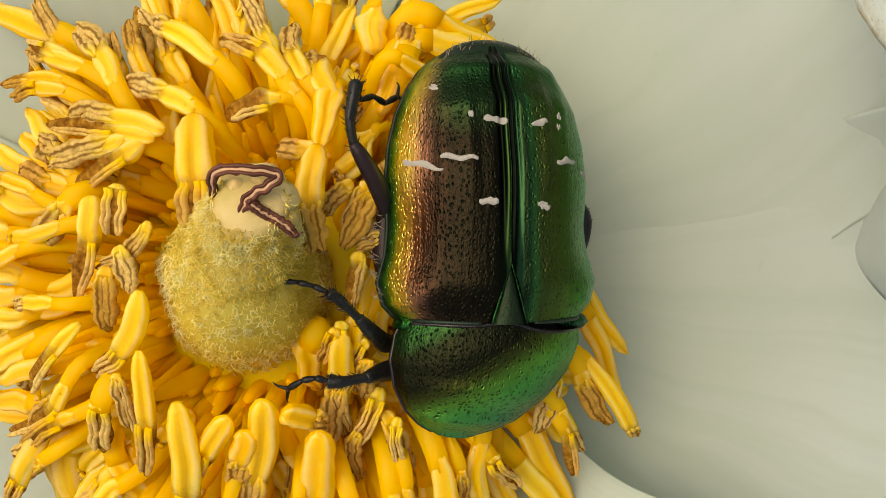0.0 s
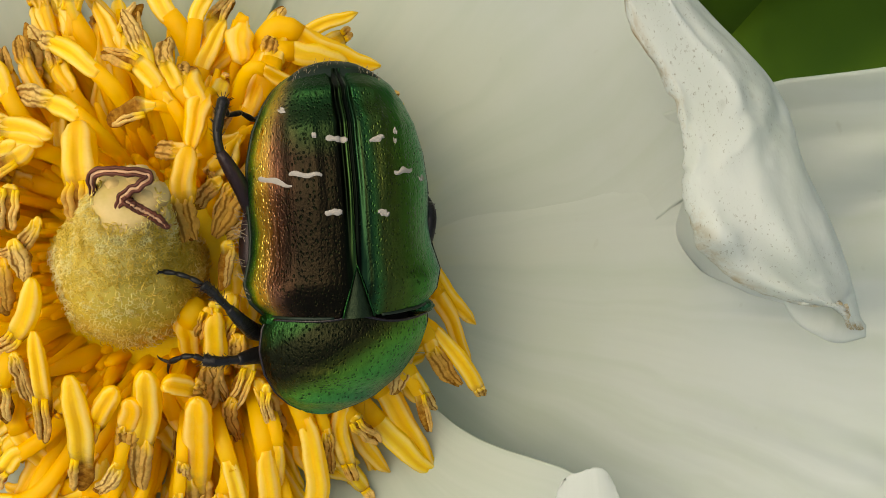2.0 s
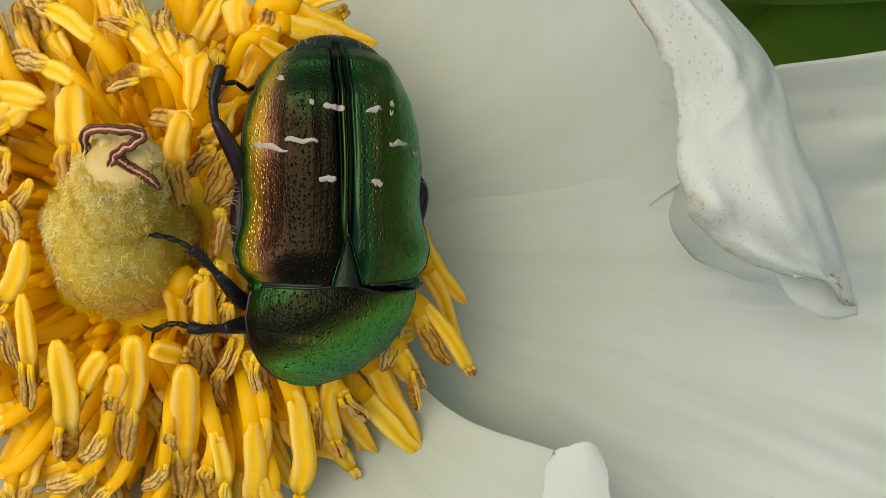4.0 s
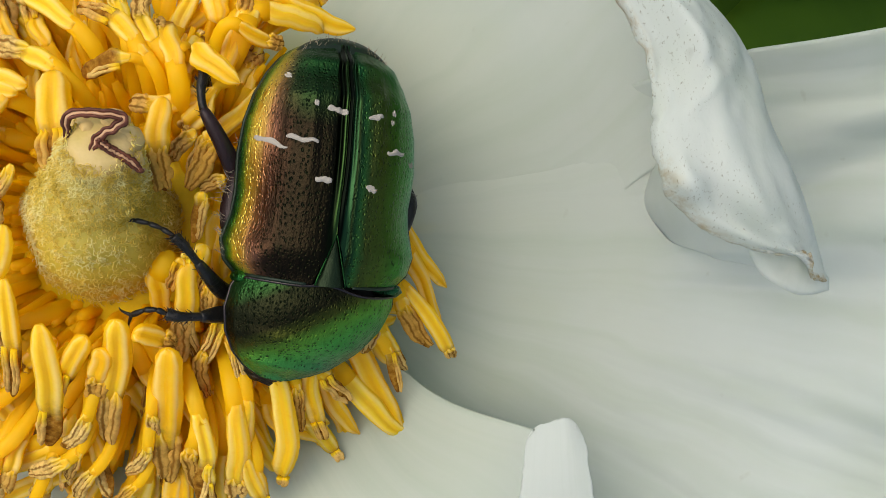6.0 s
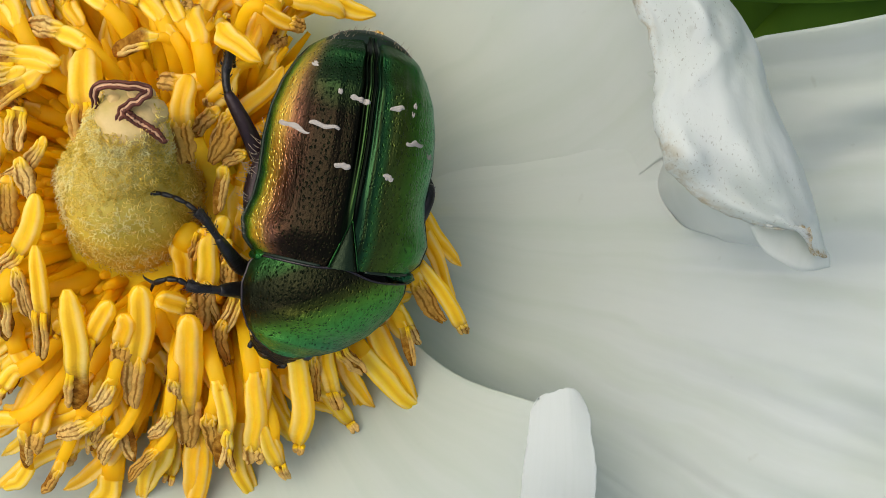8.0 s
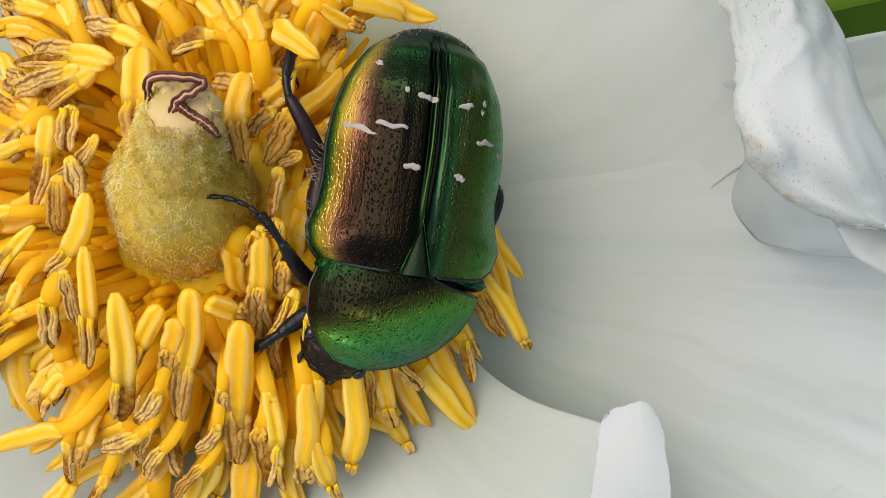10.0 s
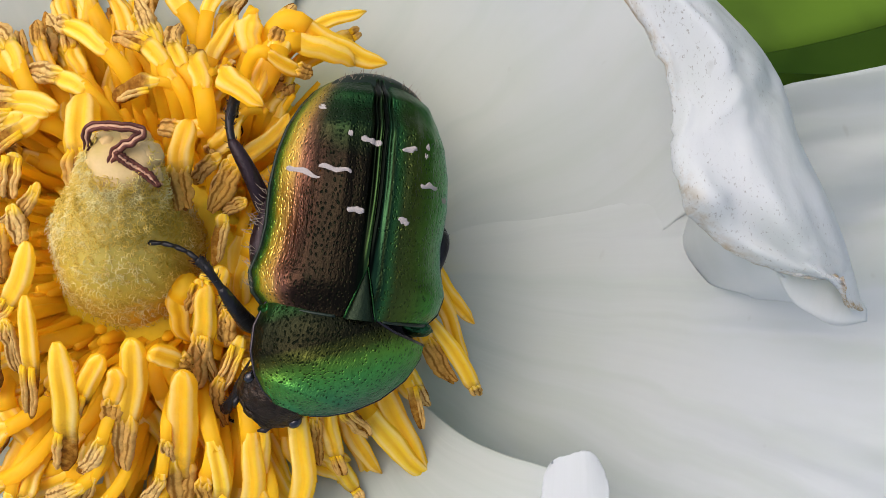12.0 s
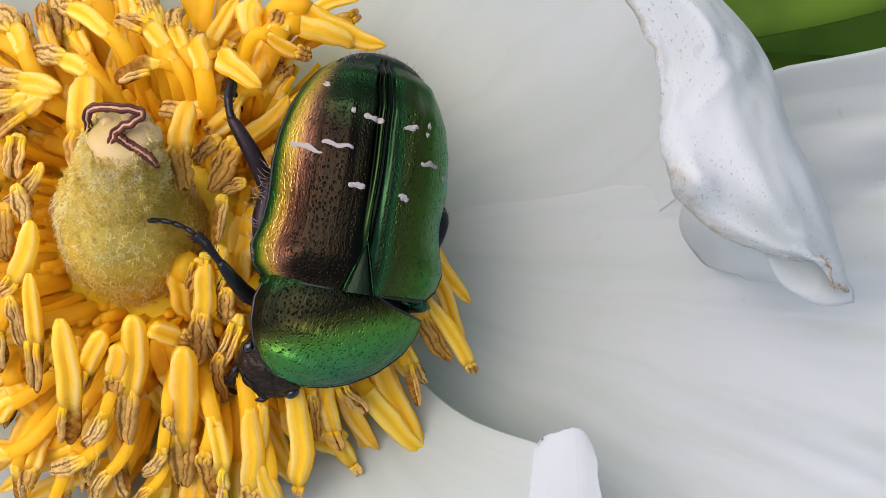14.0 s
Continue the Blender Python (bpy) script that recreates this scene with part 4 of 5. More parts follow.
    for row in crests:
        for gap, flesh in ((-0.13, RIDGE), (0.13, RIDGE), (0.0, STIGMA_PINK)):
            def ridge_at(i):
                p, q = Vector(along(row, max(0, i - 1) / 64)), Vector(along(row, min(64, i + 1) / 64))
                side = (q - p).cross(Vector((0, 0, 1))).normalized()
                c = Vector(along(row, i / 64)) + side * (gap * min(1.0, (64 - i) / 10, (i + 3) / 10))
                return tuple(c + Vector([0.08 * noise.noise(Vector((i * 0.34, k * 9.0, 4 + gap))) for k in range(3)]))
            thick = 0.085 if gap else 0.11
            rg = lambda s, phi: ((thick + 0.06 * noise.noise(Vector((s * 18, phi, 1)))) * math.cos(phi), (thick * 1.7 + 0.10 * noise.noise(Vector((s * 15, phi, 5)))) * math.sin(phi) - (0.0 if gap else 0.10))
            made("stigma_ridge", swept([ridge_at(i) for i in range(65)], rg, 8), flesh, ov, "dark red-brown crumpled stigma crest" if gap else "pinkish flesh between the crests")
    for x, y, z, r in ((1.75, 3.75, 16.9, 0.85), (1.9, 2.9, 16.7, 0.7), (0.25, 4.1, 16.9, 0.95), (1.3, 4.5, 17.0, 0.75)):
        made("stigma_fold", blob(x, y, z, r, r * 0.9, r * 1.0, 0.25, 12, x * 7), STIGMA, ov, "cream fleshy stigma fold")
    made("stem", stem_top(), STEM, fl, "green flower stem rising from the soil")
    # stamens that can be told apart
    rng = random.Random(11)
    for rows in (NORTH, NORTHWEST, WEST, SOUTH, EAST, SOUTHEAST, SOUTHWEST, SOUTH_TIPS):
        for x0, y0, x1, y1, wide, dried in rows:
            low = 1.6 if dried < 0.08 else 0.0
            under = 1.4 if rows is EAST or 3.2 < x0 < 5.8 and -6.5 < y0 < 7.0 else 0.0
            bow = (0.9, 0, 0.3) if rows is SOUTH and wide > 1.3 and x1 < 0 < x0 else (0, 0, 0)
            stamen(fl, rng, (x0, y0, tip_height(x0, y0) + 0.6 - low - under), (x1, y1, tip_height(x1, y1) - 0.4 - low - under), wide, dried, bow)
    # the one that the hind leg pushes aside
    st = stamen(fl, rng, PUSH_A, (2.7, 5.85, 12.6), 1.35, 0.0, (0.25, 0.2, 0.2))
    PUSHED.append((st.children[0], Vector(PUSH_A) * MM))
    # the crowd below them, yellow straps with a few dried ends
    for i in range(150):
        a = i * 2.399963 + rng.uniform(-0.2, 0.2)
        r = 5.2 + 8.0 * math.sqrt(rng.random())
        out = rng.uniform(2.2, 4.4)
        if -0.25 < (a + math.pi) % (2 * math.pi) - math.pi < 0.66:
            r = min(r, 7.5)
        z = tip_height(r, 0) - rng.uniform(1.8, 4.2)
        j = rng.uniform(-0.14, 0.14)
        stamen(fl, rng, (r * math.cos(a), r * math.sin(a), max(2.0, z)), ((r + out) * math.cos(a + j), (r + out) * math.sin(a + j), max(1.7, z - 1.1)), rng.uniform(0.85, 1.25), rng.choice((0.0, 0.0, 0.0, 0.15, 0.60)))
    # bare filaments that fill the ring from below and close round the ovary
    lots = []
    for i in range(520):
        a = i * 2.399963 + rng.uniform(-0.1, 0.1)
        r, z = rng.uniform(5.4, 14.0), rng.uniform(3.5, 9.0)
        b = a + rng.uniform(-0.12, 0.12)
        foot = (3.9 * math.cos(a), 3.9 * math.sin(a), 0.5)
        tip = (r * math.cos(b), r * math.sin(b), min(z, tip_height(r, 0) - 2.0))
        mid = ((foot[0] + tip[0]) * 0.45, (foot[1] + tip[1]) * 0.45, tip[2] * 0.75 + 0.8)
        lots.append(swept([bez(foot, mid, mid, tip, k / 8) for k in range(9)], round_ring([(0, 0.26), (0.8, 0.36), (1, 0.14)]), 6))
    for i in range(300):
        a = i * 2.399963
        r, z = rng.uniform(4.7, 7.6), rng.uniform(7.0, 10.2)
        b = a + rng.uniform(-0.15, 0.15)
        foot, tip = (4.0 * math.cos(a), 4.0 * math.sin(a), 0.5), (r * math.cos(b) - 0.6, r * math.sin(b), z)
        mid = ((foot[0] + tip[0]) * 0.5, (foot[1] + tip[1]) * 0.5, tip[2] * 0.8)
        lots.append(swept([bez(foot, mid, mid, tip, k / 8) for k in range(9)], round_ring([(0, 0.26), (0.8, 0.38), (1, 0.20)]), 6))
    tagged(made("filament_mass", joined(*lots), FILAMENT, fl, "crowded yellow filaments"), kind="stuff")
    # more of them spread out over the far side
    for i in range(44):
        a = radians(105 + 155 * (i + rng.random()) / 44)
        r = 9.5 + 4.5 * rng.random()
        out = rng.uniform(2.6, 4.4)
        z = tip_height(r, 0) + rng.uniform(-2.6, -0.2)
        j = rng.uniform(-0.12, 0.12)
        stamen(fl, rng, (r * math.cos(a), r * math.sin(a), z), ((r + out) * math.cos(a + j), (r + out) * math.sin(a + j), z - rng.uniform(0.2, 1.2)), rng.uniform(0.9, 1.3), rng.choice((0.0, 0.3, 0.45, 0.7)))
    return fl


# ---- the beetle: local +y towards its tail, x to its sides, z up, origin between the wing-case bases at rim height ----
LENGTH = 10.6
HALF = [(0, 3.35), (0.05, 3.8), (0.13, 4.0), (0.24, 3.72), (0.34, 3.62), (0.5, 3.68), (0.64, 3.56), (0.76, 3.28), (0.86, 2.86), (0.93, 2.4), (0.975, 1.9), (1, 1.4)]
HIGH = [(0, 2.55), (0.15, 2.95), (0.5, 3.15), (0.75, 2.85), (0.9, 2.05), (1, 1.05)]


def back_height(c, v):
    """Height of the wing cases at the share c of their half width."""
    h = smooth_table(v, HIGH)
    return h * max(0.0, 1 - abs(c) ** 2.5) ** 0.62


def shell_z(x, cx, vv):
    """The wing cases' height with their ribs, furrow, shoulder knob and side dent."""
    z = back_height(cx, vv)
    z += 0.24 * math.exp(-((x - 1.35) / 0.20) ** 2) * math.sin(math.pi * min(1, vv * 1.05)) * max(0, (vv - 0.25))
    z += 0.16 * math.exp(-((x - 2.2) / 0.26) ** 2) * max(0, vv - 0.2)
    z -= 0.13 * math.exp(-((x - 0.27) / 0.08) ** 2) * min(1, max(0, vv - 0.2) * 3)
    z += 0.12 * math.exp(-((x - 0.12) / 0.07) ** 2) * min(1.0, max(0, vv - 0.2) * 4)
    z += 0.22 * math.exp(-((x - 3.0) / 0.55) ** 2 - ((vv - 0.09) / 0.06) ** 2)
    z -= 0.25 * math.exp(-((x - 3.2) / 0.5) ** 2 - ((vv - 0.30) / 0.12) ** 2)
    return z


def half_width(v):
    return float(np.interp(v, [h[0] for h in HALF], [h[1] for h in HALF]))


def elytron_point(u, v):
    cx = math.sin(u ** 1.6 * math.pi / 2) ** 0.86
    x = max(0.02, half_width(v) * cx)
    y0 = max(0.0, 2.3 * (1 - x / 0.70)) + 0.18 * (x / 3.3) ** 2
    y = y0 + v * (LENGTH - y0)
    return x, y, -0.25 if u > 0.985 else shell_z(x, cx, y / LENGTH)


def elytron_lot(side):
    def fn(u, v):
        x, y, z = elytron_point(u, v)
        return (side * x, y, z)
    v, f, u = sheet(60, 100, fn, 0.0)
    if side < 0:
        f = [tuple(reversed(q)) for q in f]
    return v, f, u


def elytron_rim_lot(side):
    """The narrow dark bead round the outer margin and along the base of a wing case."""
    outer = [(side * (half_width(i / 60) + 0.02), 0.2 + i / 60 * (LENGTH - 0.3), -0.12) for i in range(61)]
    base = []
    for i in range(21):
        x, y, z = elytron_point(0.30 + 0.66 * i / 20, 0.0)
        base.append((side * x, y - 0.02, z))
    return joined(swept(outer, round_ring([(0, 0.10), (1, 0.07)]), 8), swept(base, round_ring([(0, 0.06), (0.5, 0.09), (1, 0.06)]), 8))


PRO_WIDE = [(0, 3.30), (0.12, 3.42), (0.35, 3.30), (0.6, 2.8), (0.8, 2.1), (0.92, 1.4), (1, 0.6)]
PRO_HIGH = [(0, 2.25), (0.2, 2.40), (0.5, 2.15), (0.8, 1.40), (1, 0.45)]


def pronotum_point(u, v):
    c = 2 * u - 1
    w = np.interp(v, [h[0] for h in PRO_WIDE], [h[1] for h in PRO_WIDE])
    cc = math.sin(c * math.pi / 2)
    x = w * cc - 0.85 * v ** 1.4
    base = (0.35 if x < 0 else -0.25) * (x / 3.3) ** 2 - 0.25 * math.exp(-(x / 0.9) ** 2)
    y = -(v * (4.55 - base)) - base
    z = smooth_table(v, PRO_HIGH) * max(0.0, 1 - abs(cc) ** 2.3) ** 0.6
    if abs(c) > 0.97:
        z = -0.2
    return (x, y, z + 0.10 * math.exp(-((abs(cc) - 0.93) / 0.04) ** 2))


def pronotum_lot():
    return sheet(56, 36, pronotum_point, 0.0)


def pronotum_margin_lot():
    """The glossy bead along the hind edge and both sides of the neck shield."""
    hind = [pronotum_point(0.03 + 0.94 * i / 40, 0.0) for i in range(41)]
    sides = [[pronotum_point(k, 0.02 + 0.96 * i / 30) for i in range(31)] for k in (0.028, 0.972)]
    return joined(*[swept(row, round_ring([(0, 0.06), (0.5, 0.075), (1, 0.05)]), 8) for row in (hind, *sides)])


GROW = (1.21, 1.11, 1.16)


def big(lot):
    return [tuple(a * g for a, g in zip(p, GROW)) for p in lot[0]], lot[1], lot[2]


def leg_piece(points, radii, spines, seed):
    path = [along(points, i / 14) for i in range(15)]
    tube = swept(path, round_ring(radii), 10)
    lots = []
    rng = random.Random(seed)
    for i in range(spines):
        k = rng.randint(3, 13)
        p = Vector(path[k])
        t = (Vector(path[min(14, k + 1)]) - Vector(path[k - 1])).normalized()
        o = Vector((rng.uniform(-1, 1), rng.uniform(-1, 1), rng.uniform(-0.4, 1)))
        o = (o - t * o.dot(t)).normalized()
        ln = rng.uniform(0.18, 0.46)
        lots.append(swept([tuple(p), tuple(p + o * ln * 0.6 + t * ln * 0.3), tuple(p + o * ln + t * ln * 0.7)], round_ring([(0, 0.026), (1, 0.008)]), 4))
    return tube, joined(*lots)


def tarsus_lot(points, r):
    """Beaded foot with two claws at its end."""
    lots = []
    for i in range(len(points) - 1):
        a, b = Vector(points[i]), Vector(points[i + 1])
        lots.append(swept([tuple(a.lerp(b, k / 5)) for k in range(6)], round_ring([(0, r * 0.6), (0.7, r), (1, r * 0.75)]), 8))
    e, d = Vector(points[-1]), (Vector(points[-1]) - Vector(points[-2])).normalized()
    s = d.cross(Vector((0, 0, 1))).normalized()
    for k in (-1, 1):
        lots.append(swept([bez(e, e + d * 0.3 + s * k * 0.25, e + d * 0.5 + s * k * 0.4 + Vector((0, 0, 0.1)), e + d * 0.45 + s * k * 0.55 - Vector((0, 0, 0.25)), i / 6) for i in range(7)], round_ring([(0, r * 0.6), (1, 0.02)]), 6))
    return joined(*lots)


BEETLE_ROLL, BEETLE_PITCH, RIM = 14.0, 0.0, 11.8


def beetle_pose(x, y, turn, z=RIM, roll=BEETLE_ROLL, pitch=BEETLE_PITCH):
    return pose(x * MM, y * MM, z * MM, pitch, roll, turn)


BEETLE_REST = beetle_pose(10.0, -1.95, 1.6)


def beetle():
    root = new("rose_chafer_beetle", None)
    root.matrix_basis = BEETLE_REST
    tagged(root, "metallic green and copper rose chafer beetle with chalky flecks", "beetle")
    inv = BEETLE_REST.inverted()
    loc = lambda p: tuple(inv @ (Vector(p) * MM) / MM)
    el = made("elytron", big(elytron_lot(-1)), ELYTRON_L, root, "coppery green pitted wing case with painted flank sheen")
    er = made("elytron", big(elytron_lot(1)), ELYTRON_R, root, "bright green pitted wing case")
    for side, case in ((-1, el), (1, er)):
        made("margin", big(elytron_rim_lot(side)), CUTICLE, case, "thin dark raised margin")
    # chalky flecks, laid on the shell: x, y, half length, turn, and which wing case
    flecks = [(-0.45, 7.46, 0.42, -10), (-1.29, 7.67, 0.09, 0), (1.12, 7.4, 0.32, 14), (1.95, 7.72, 0.09, 0), (1.9, 7.3, 0.07, 0), (-2.78, 5.86, 0.60, -24), (-1.71, 6.06, 0.60, -7), (2.15, 6.0, 0.44, 6), (3.10, 5.65, 0.16, 30), (-0.79, 4.44, 0.33, -2), (1.16, 4.3, 0.24, -12), (-2.3, 8.84, 0.12, 40)]
    for i, (fx, fy, ln, turn) in enumerate(flecks):
        side = el if fx < 0 else er

        def fn(u, v):
            a = (2 * u - 1) * ln
            wv = 0.15 * (1 - 0.5 * abs(2 * u - 1) ** 3) * (0.85 + 0.5 * noise.noise(Vector((u * 4, i * 3.1, 0))))
            b = (2 * v - 1) * wv + 0.10 * noise.noise(Vector((u * 3 + i, 7, 0)))
            x = fx + a * math.cos(radians(turn)) - b * math.sin(radians(turn))
            y = fy + a * math.sin(radians(turn)) + b * math.cos(radians(turn))
            edge = max(abs(2 * u - 1), abs(2 * v - 1)) > 0.99
            return (x, y, shell_z(abs(x), min(0.97, abs(x) / half_width(y / LENGTH)), y / LENGTH) + (0.0 if edge else 0.05))
        made("fleck", big(sheet(14, 4, fn)), CHALK, side, "chalky white fleck")
    # scutellum: a narrow raised triangle
    def scut(u, v):
        c = 2 * u - 1
        x = c * 0.60 * (1 - v) ** 0.95
        return (x, -0.05 + 2.2 * v, 2.52 + 0.30 * v + 0.26 * (1 - v) * (1 - c * c) - (0.12 if abs(c) > 0.95 else 0))
    made("scutellum", big(sheet(12, 16, scut)), SCUTELLUM, root, "narrow green triangular plate")
    for s in (-1, 1):
        made("scutellum_edge", big(swept([(s * 0.62 * (1 - i / 12) ** 0.95, -0.02 + 2.24 * i / 12, 2.62 + 0.30 * i / 12) for i in range(13)], round_ring([(0, 0.05), (1, 0.04)]), 6)), PLATE, root, "thin raised edge of the triangular plate")
    made("pygidium", big(blob(0, 9.55, 0.35, 2.15, 1.45, 1.0, 0.04, 20, 1)), CUTICLE, root, "greenish hairy tail plate")
    made("abdomen", big(blob(0, 5.2, -0.7, 3.35, 5.3, 1.9, 0.03, 22, 2)), PURPLE, root, "dark purplish underside")
    made("thorax", big(blob(0, -0.3, -0.1, 2.9, 2.4, 1.7, 0.04, 20, 3)), BODY, root, "dull black chest")
    for s in (-1, 1):
        made("shoulder_plate", big(blob(s * 2.72, 0.0, 0.45, 0.85, 0.40, 0.75, 0.12, 16, 6 + s)), PLATE, root, "small green pitted shoulder plate")
    flank = [(-3.35, 0.9, -0.3), (-3.55, 1.8, -0.4), (-3.66, 2.8, -0.45), (-3.62, 3.8, -0.5), (-3.45, 4.8, -0.6), (-3.2, 5.8, -0.7)]
    made("flank", big(swept([along(flank, i / 24) for i in range(25)], round_ring([(0, 0.2), (0.15, 0.42, 0.4), (0.4, 0.50, 0.42), (0.7, 0.36, 0.36), (1, 0.15)]), 12)), PURPLE, root, "dark purplish side plates with pale bristles")
    rng = random.Random(8)
    tufts = []
    for i in range(70):
        p = Vector(along(flank, rng.random() ** 1.5)) + Vector((-rng.uniform(0.1, 0.5), rng.uniform(-0.2, 0.2), rng.uniform(0.1, 0.4)))
        d = Vector((-rng.uniform(0.3, 0.9), rng.uniform(-0.5, 0.7), rng.uniform(-0.1, 0.4)))
        tufts.append(swept([tuple(p), tuple(p + d * 0.3), tuple(p + d * 0.55 + Vector((0, 0.08, 0)))], round_ring([(0, 0.018), (1, 0.006)]), 3))
    tagged(made("flank_hair", big(joined(*tufts)), HAIR_PALE, root), kind="stuff")
    # fringe of pale hair along the tail
    rng = random.Random(3)
    lots = []
    for i in range(120):
        a = rng.uniform(0.15, math.pi - 0.15)
        p = Vector((1.9 * math.cos(a), 9.6 + 1.35 * math.sin(a) * rng.uniform(0.6, 1), 0.4 + 0.6 * rng.random()))
        d = Vector((rng.uniform(-0.2, 0.2), rng.uniform(0.1, 0.5), rng.uniform(0.1, 0.4)))
        lots.append(swept([tuple(p), tuple(p + d * 0.5)], round_ring([(0, 0.016), (1, 0.006)]), 3))
    tagged(made("tail_hair", big(joined(*lots)), HAIR_PALE, root), kind="stuff")
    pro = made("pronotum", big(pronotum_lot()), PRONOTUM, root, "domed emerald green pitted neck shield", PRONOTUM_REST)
    made("margin", big(pronotum_margin_lot()), BEAD, pro, "glossy dark bead")
    def clyp(u, v):
        c = 2 * u - 1
        w = smooth_table(v, [(0, 1.62), (0.4, 1.60), (0.75, 1.35), (1, 1.02)])
        notch = 0.16 * math.exp(-(c / 0.25) ** 2) * v ** 4
        return (c * w, -v * 1.75 * (1 - 0.16 * c * c) + notch, 0.85 * (1 - abs(c) ** 2.6) * (1 - 0.45 * v * v) - 0.45 * v + (0.14 if v > 0.93 else 0) - (0.4 if abs(c) > 0.97 else 0) + 0.10 * noise.noise(Vector((c * 3, v * 4, 2))))
    head = made("head", joined(sheet(28, 22, clyp, 0.25), blob(0, -0.55, -0.15, 1.70, 1.25, 0.85, 0.12, 20)), HEAD, root, "dark bronze notched head", HEAD_REST)
    for s in (-1, 1):
        made("eye", blob(s * 1.62, -0.45, 0.12, 0.32, 0.40, 0.36, 0, 12), EYE, head, "shiny black eye")
        made("antenna", joined(swept([(s * 1.1, -0.9, 0), (s * 1.25, -1.3, -0.15), (s * 1.15, -1.6, -0.2)], round_ring([(0, 0.09), (1, 0.08)]), 8), swept([(s * 1.15, -1.55, -0.2), (s * 1.05, -1.85, -0.2), (s * 0.85, -2.15, -0.25)], round_ring([(0, 0.08), (0.5, 0.17), (1, 0.06)]), 10)), LEG, head, "short black clubbed feeler")
    # legs; each is hinged where it leaves the body
    feet = {}

    def leg(name, hip, femur, tibia, tarsus, rad, label, seed, mat=LEG):
        h = Vector(loc(hip))
        rel = lambda pts: [tuple(Vector(loc(p)) - h) for p in pts]
        thigh, few = leg_piece(rel(femur), [(0, rad * 1.1, rad * 0.9), (0.35, rad * 1.55, rad * 1.0), (0.75, rad * 1.15, rad * 0.9), (0.95, rad * 0.85), (1, rad * 0.7)], 26, seed)
        shin, many = leg_piece(rel(tibia), [(0, rad * 0.66), (0.3, rad * 0.66), (0.48, rad * 0.78), (0.54, rad * 0.98), (0.60, rad * 0.78), (0.93, rad * 1.02), (1, rad * 0.6)], 90, seed + 1)
        lg = made(name, thigh, mat, root, label, Matrix.Translation(h * MM))
        made("tibia", shin, LEG, lg)
        tagged(made("bristles", joined(few, many), LEG, lg), kind="stuff")
        feet[lg] = (made("tarsus", tarsus_lot(rel(tarsus), rad * 0.5), LEG, lg), Vector(rel(tarsus)[0]) * MM)
        return lg
    mid = leg("middle_leg", (6.29, -2.98, 11.5), [(6.29, -2.98, 11.5), (5.58, -2.81, 12.3), (5.11, -2.17, 13.6), (4.61, -1.43, 14.4)], [(4.65, -1.5, 14.35), (4.07, -0.74, 14.9), (3.55, -0.28, 15.0)], [(3.55, -0.28, 15.0), (2.98, 0.03, 15.0), (2.36, 0.24, 15.0), (1.74, 0.33, 15.0), (1.07, 0.29, 15.0), (0.4, 0.11, 14.8)], 0.28, "black bristly middle leg with a blue-green gleam", 21)
    fro = leg("front_leg", (6.65, -4.1, 11.3), [(6.65, -4.1, 11.3), (5.68, -3.95, 12.2), (4.76, -4.05, 13.2)], [(4.9, -4.03, 13.1), (3.79, -4.05, 13.6), (3.27, -3.96, 13.6)], [(3.27, -3.96, 13.6), (2.78, -3.76, 13.7), (2.2, -3.81, 13.6), (1.52, -4.13, 13.2)], 0.32, "black toothed front leg", 31)
    hin = leg("hind_leg", (6.2, 1.0, 10.8), [(6.2, 1.0, 10.8), (5.85, 2.5, 11.9), (5.3, 4.0, 12.9), (4.7, 5.2, 13.4), (4.3, 5.9, 13.5)], [(4.32, 5.85, 13.5), (4.2, 6.7, 13.6), (4.3, 7.6, 13.5), (4.5, 8.5, 13.2)], [(4.45, 8.1, 13.2), (4.6, 7.7, 12.9), (5.1, 7.9, 12.1), (5.6, 7.6, 11.4), (6.1, 7.9, 10.8)], 0.31, "dark purplish hind leg with pale bristles", 41, PURPLE)
    leg("hind_leg", (13.3, 0.6, 10.6), [(13.1, 0.2, 10.2), (13.9, 1.2, 10.6), (14.3, 2.4, 10.6), (14.3, 3.2, 10.0)], [(14.3, 3.2, 10.0), (13.8, 4.0, 9.3), (13.0, 5.0, 8.8)], [(13.0, 5.0, 8.8), (12.7, 5.5, 8.6), (12.4, 6.0, 8.4), (12.1, 6.4, 8.3)], 0.27, "black hind leg half hidden by the wing case", 51)
    leg("middle_leg", (13.4, -1.8, 11.2), [(12.4, -1.6, 10.4), (13.0, -1.7, 10.2), (13.6, -1.3, 9.6)], [(13.6, -1.3, 9.6), (13.7, -0.4, 9.0), (13.5, 0.4, 8.6)], [(13.5, 0.4, 8.6), (13.4, 0.9, 8.4), (13.2, 1.4, 8.2)], 0.3, "black middle leg tucked under the body", 61)
    leg("front_leg", (12.0, -3.6, 11.0), [(12.0, -3.6, 11.0), (12.3, -4.2, 10.6), (12.2, -4.8, 10.2)], [(12.2, -4.8, 10.2), (11.6, -5.3, 9.8), (10.9, -5.6, 9.5)], [(10.9, -5.6, 9.5), (10.5, -5.7, 9.4), (10.1, -5.9, 9.3)], 0.3, "black front leg tucked under the neck shield", 71)
    return root, pro, head, (mid, fro, hin), feet[hin]


PRONOTUM_REST = pose(0, 0.0, 0.22 * MM, 6, 3, -7)
HEAD_REST = pose(-0.9 * MM, -2.7 * MM, -0.3 * MM, 25, 0, -16)


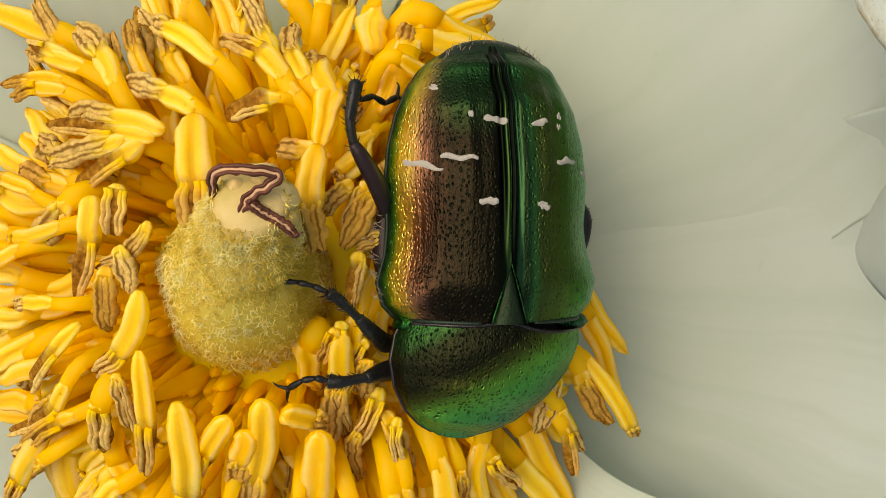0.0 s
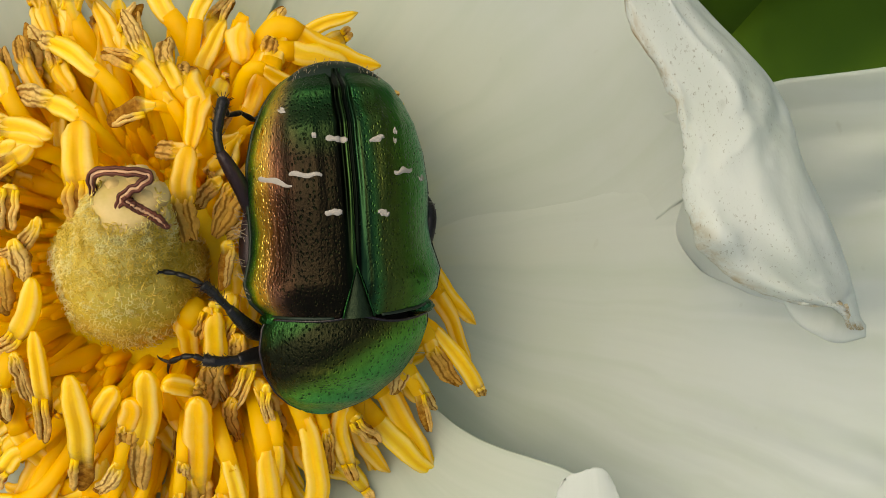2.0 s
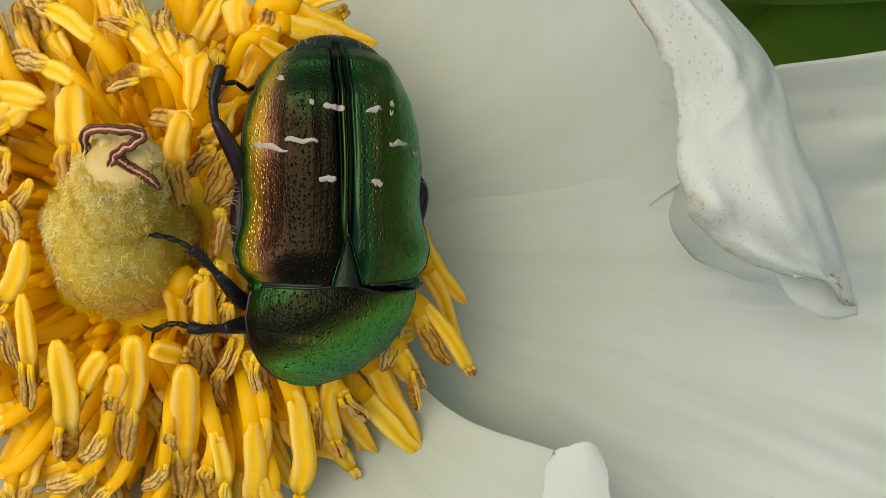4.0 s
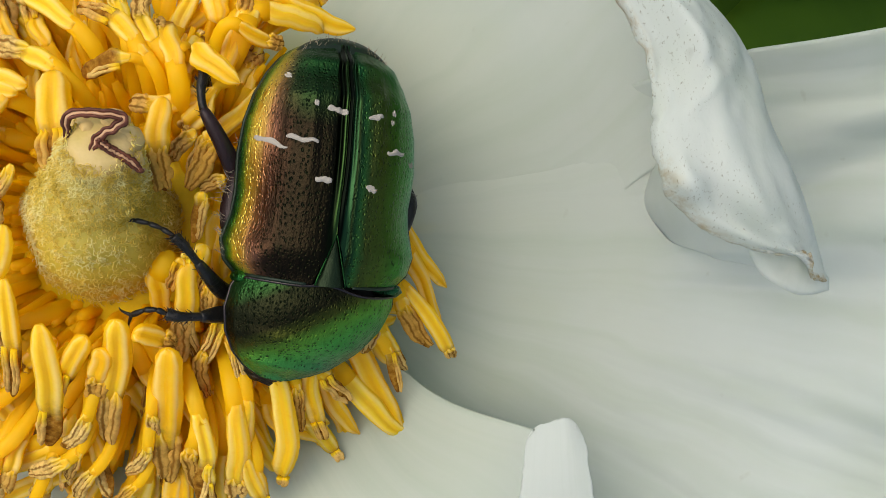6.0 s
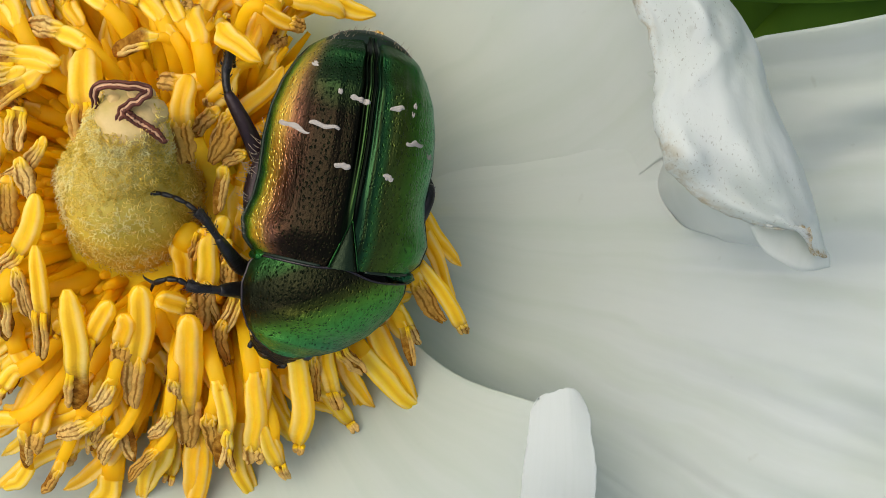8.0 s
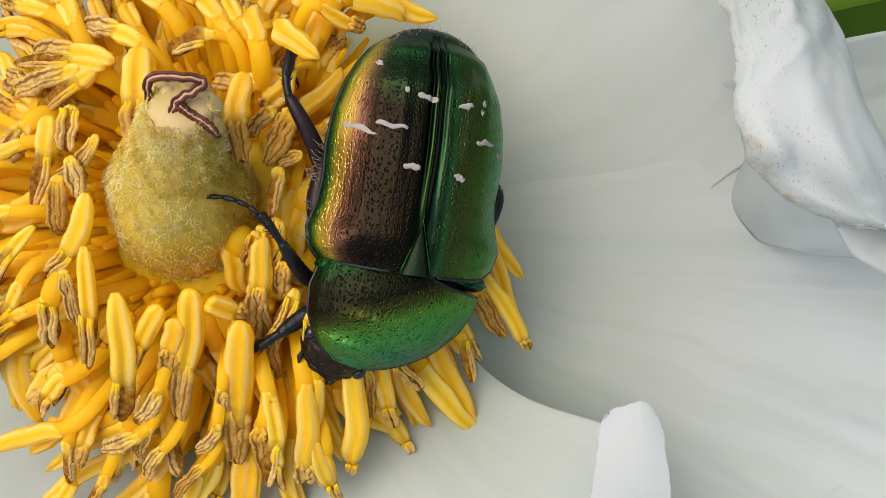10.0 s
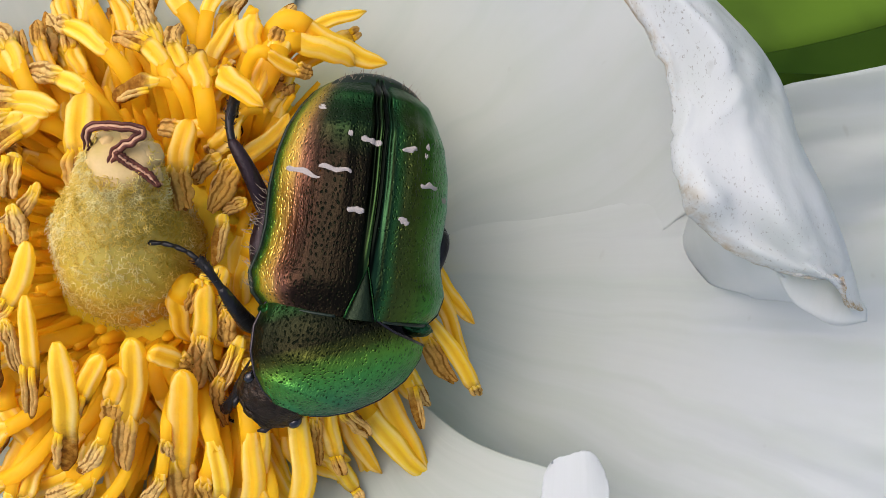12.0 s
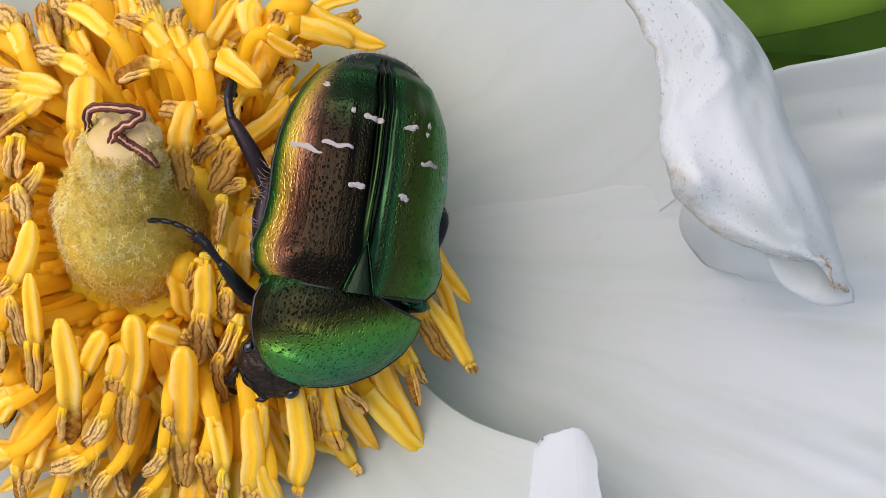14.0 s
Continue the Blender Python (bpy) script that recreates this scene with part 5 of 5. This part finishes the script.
def droplets():
    fn = petal_shape(-12, 28, 54, rise_l=8.0, seed=1, ruffle=3.0, tuck=0.35)
    spots = [fn(i / 160, j / 160) for i in range(161) for j in range(40, 110)]
    for x, y, r in ((26.43, 0.16, 0.13), (28.3, 1.3, 0.09), (24.6, -4.2, 0.07)):
        px, py, pz = min(spots, key=lambda p: (p[0] - x) ** 2 + (p[1] - y) ** 2)
        d = made("water_droplet", blob(0, 0, 0.3 * r, r, r, 0.7 * r, 0, 10), DROP, m=Matrix.Translation((px * MM, py * MM, pz * MM)))
        tagged(d, "tiny clear water droplet lying on a white petal", "droplet", group="droplets on the petal")


ground()
leaves()
flower_thing()
droplets()
chafer, neck, head_part, planted, hind_foot = beetle()


def motions():
    path = [(0, 9.94, -1.45, 11.34, -4.1, 16.1, -0.25), (0.5, 10.05, -1.51, 11.69, -2.6, 14.8, 0.51), (1, 10.15, -1.57, 11.99, -0.4, 14.0, 0.88), (1.5, 10.00, -1.95, 11.81, 0.2, 14.0, 1.66), (2, 10.03, -2.04, 11.84, 0.2, 14.1, 2.50), (2.5, 10.09, -2.01, 11.86, 1.0, 14.0, 2.62), (3, 10.05, -1.96, 11.81, 0.2, 14.4, 1.90), (3.5, 9.88, -1.98, 11.70, -1.5, 14.7, 1.62), (5.8, 9.89, -2.97, 11.67, -2.5, 15.7, -6.63), (6, 9.85, -2.96, 11.61, -2.1, 16.2, -6.88), (6.5, 9.80, -3.18, 11.71, -2.3, 15.7, -7.53), (7, 9.84, -3.12, 11.69, -1.7, 15.9, -7.72), (7.5, 9.84, -3.27, 11.67, -1.6, 15.8, -8.58), (8, 9.86, -3.47, 11.72, -0.9, 15.6, -9.07), (8.5, 9.92, -3.53, 11.59, -0.6, 16.4, -8.69), (8.7, 10.01, -3.56, 11.56, 0.2, 16.5, -7.94), (10.8, 10.42, -3.55, 11.83, -1.5, 18.5, -6.75), (11, 10.40, -3.46, 11.91, -1.5, 18.6, -6.70), (11.5, 10.39, -3.45, 11.88, -1.8, 18.7, -6.66), (12, 10.38, -3.46, 11.92, -2.8, 18.9, -6.84), (12.5, 10.40, -3.41, 11.91, -2.8, 18.7, -6.88), (13, 10.44, -3.37, 11.94, -3.8, 19.0, -7.61), (13.5, 10.52, -3.24, 11.83, -3.8, 19.5, -7.98), (14, 10.50, -3.24, 11.91, -3.8, 19.4, -8.19)]
    rows = [(t, pose(x * MM, y * MM, z * MM, rx, ry, rz)) for t, x, y, z, rx, ry, rz in path]
    walk(chafer, rows)
    walk(neck, [(0, PRONOTUM_REST), (8.7, PRONOTUM_REST), (10.8, PRONOTUM_REST @ pose(0.15 * MM, 0.0, 0, -7, 0, -9)), (14, PRONOTUM_REST @ pose(0.15 * MM, 0.0, 0, -7, 0, -9))])
    walk(head_part, [(t, HEAD_REST @ pose(x * MM, y * MM, 0, rx, 0, rz)) for t, x, y, rx, rz in ((0, 0, 0, 0, 0), (3.5, 0, 0, 0, 0), (5.8, -0.3, -1.0, -2, -6), (8.0, -0.4, -1.3, -4, -8), (8.7, -0.45, -1.35, -4, -10), (10.8, -1.2, -1.7, -8, -22), (14, -1.3, -1.7, -8, -24))])
    # one anther is pushed aside by the hind leg as the beetle turns
    for ob, a in PUSHED:
        aside = Matrix.Translation(a + Vector((0.73, -0.1, 1.0)) * MM) @ pose(0, 0, 0, 0, 0, 64) @ Matrix.Translation(-a)
        walk(ob, [(0, Matrix()), (3.7, Matrix()), (5.5, aside), (14, aside)])
    # its foot folds down below that anther
    foot_part, b = hind_foot
    folded = Matrix.Translation(b) @ pose(0, 0, 0, 0, 42, 0) @ Matrix.Translation(-b)
    walk(foot_part, [(0, Matrix()), (3.7, Matrix()), (5.5, folded), (14, folded)])
    # the near legs hold on to the flower while the body shifts; the front one lets go and reaches down later
    feet = [[(0, (0.4, 0.11, 14.8)), (14, (0.4, 0.11, 14.8))],
            [(0, (1.52, -4.13, 13.2)), (8.0, (1.6, -4.4, 13.2)), (8.7, (1.9, -5.2, 13.0)), (10.8, (4.2, -8.4, 9.0)), (12.0, (4.4, -8.4, 8.8)), (14, (4.6, -8.3, 8.8))],
            [(0, (4.5, 8.5, 13.2)), (3.5, (4.5, 8.5, 13.2)), (5.8, HIND_HOLD), (14, HIND_HOLD)]]
    for lg, foot in zip(planted, feet):
        hip = lg.matrix_basis.translation.copy()
        rest = BEETLE_REST.inverted() @ (Vector(foot[0][1]) * MM) - hip
        keys = []
        for t, m in rows:
            goal = Vector([np.interp(t, [f[0] for f in foot], [f[1][k] for f in foot]) for k in range(3)]) * MM
            q = rest.rotation_difference(m.inverted() @ goal - hip)
            keys.append((t, Matrix.Translation(hip) @ q.to_matrix().to_4x4()))
        walk(lg, keys)


motions()
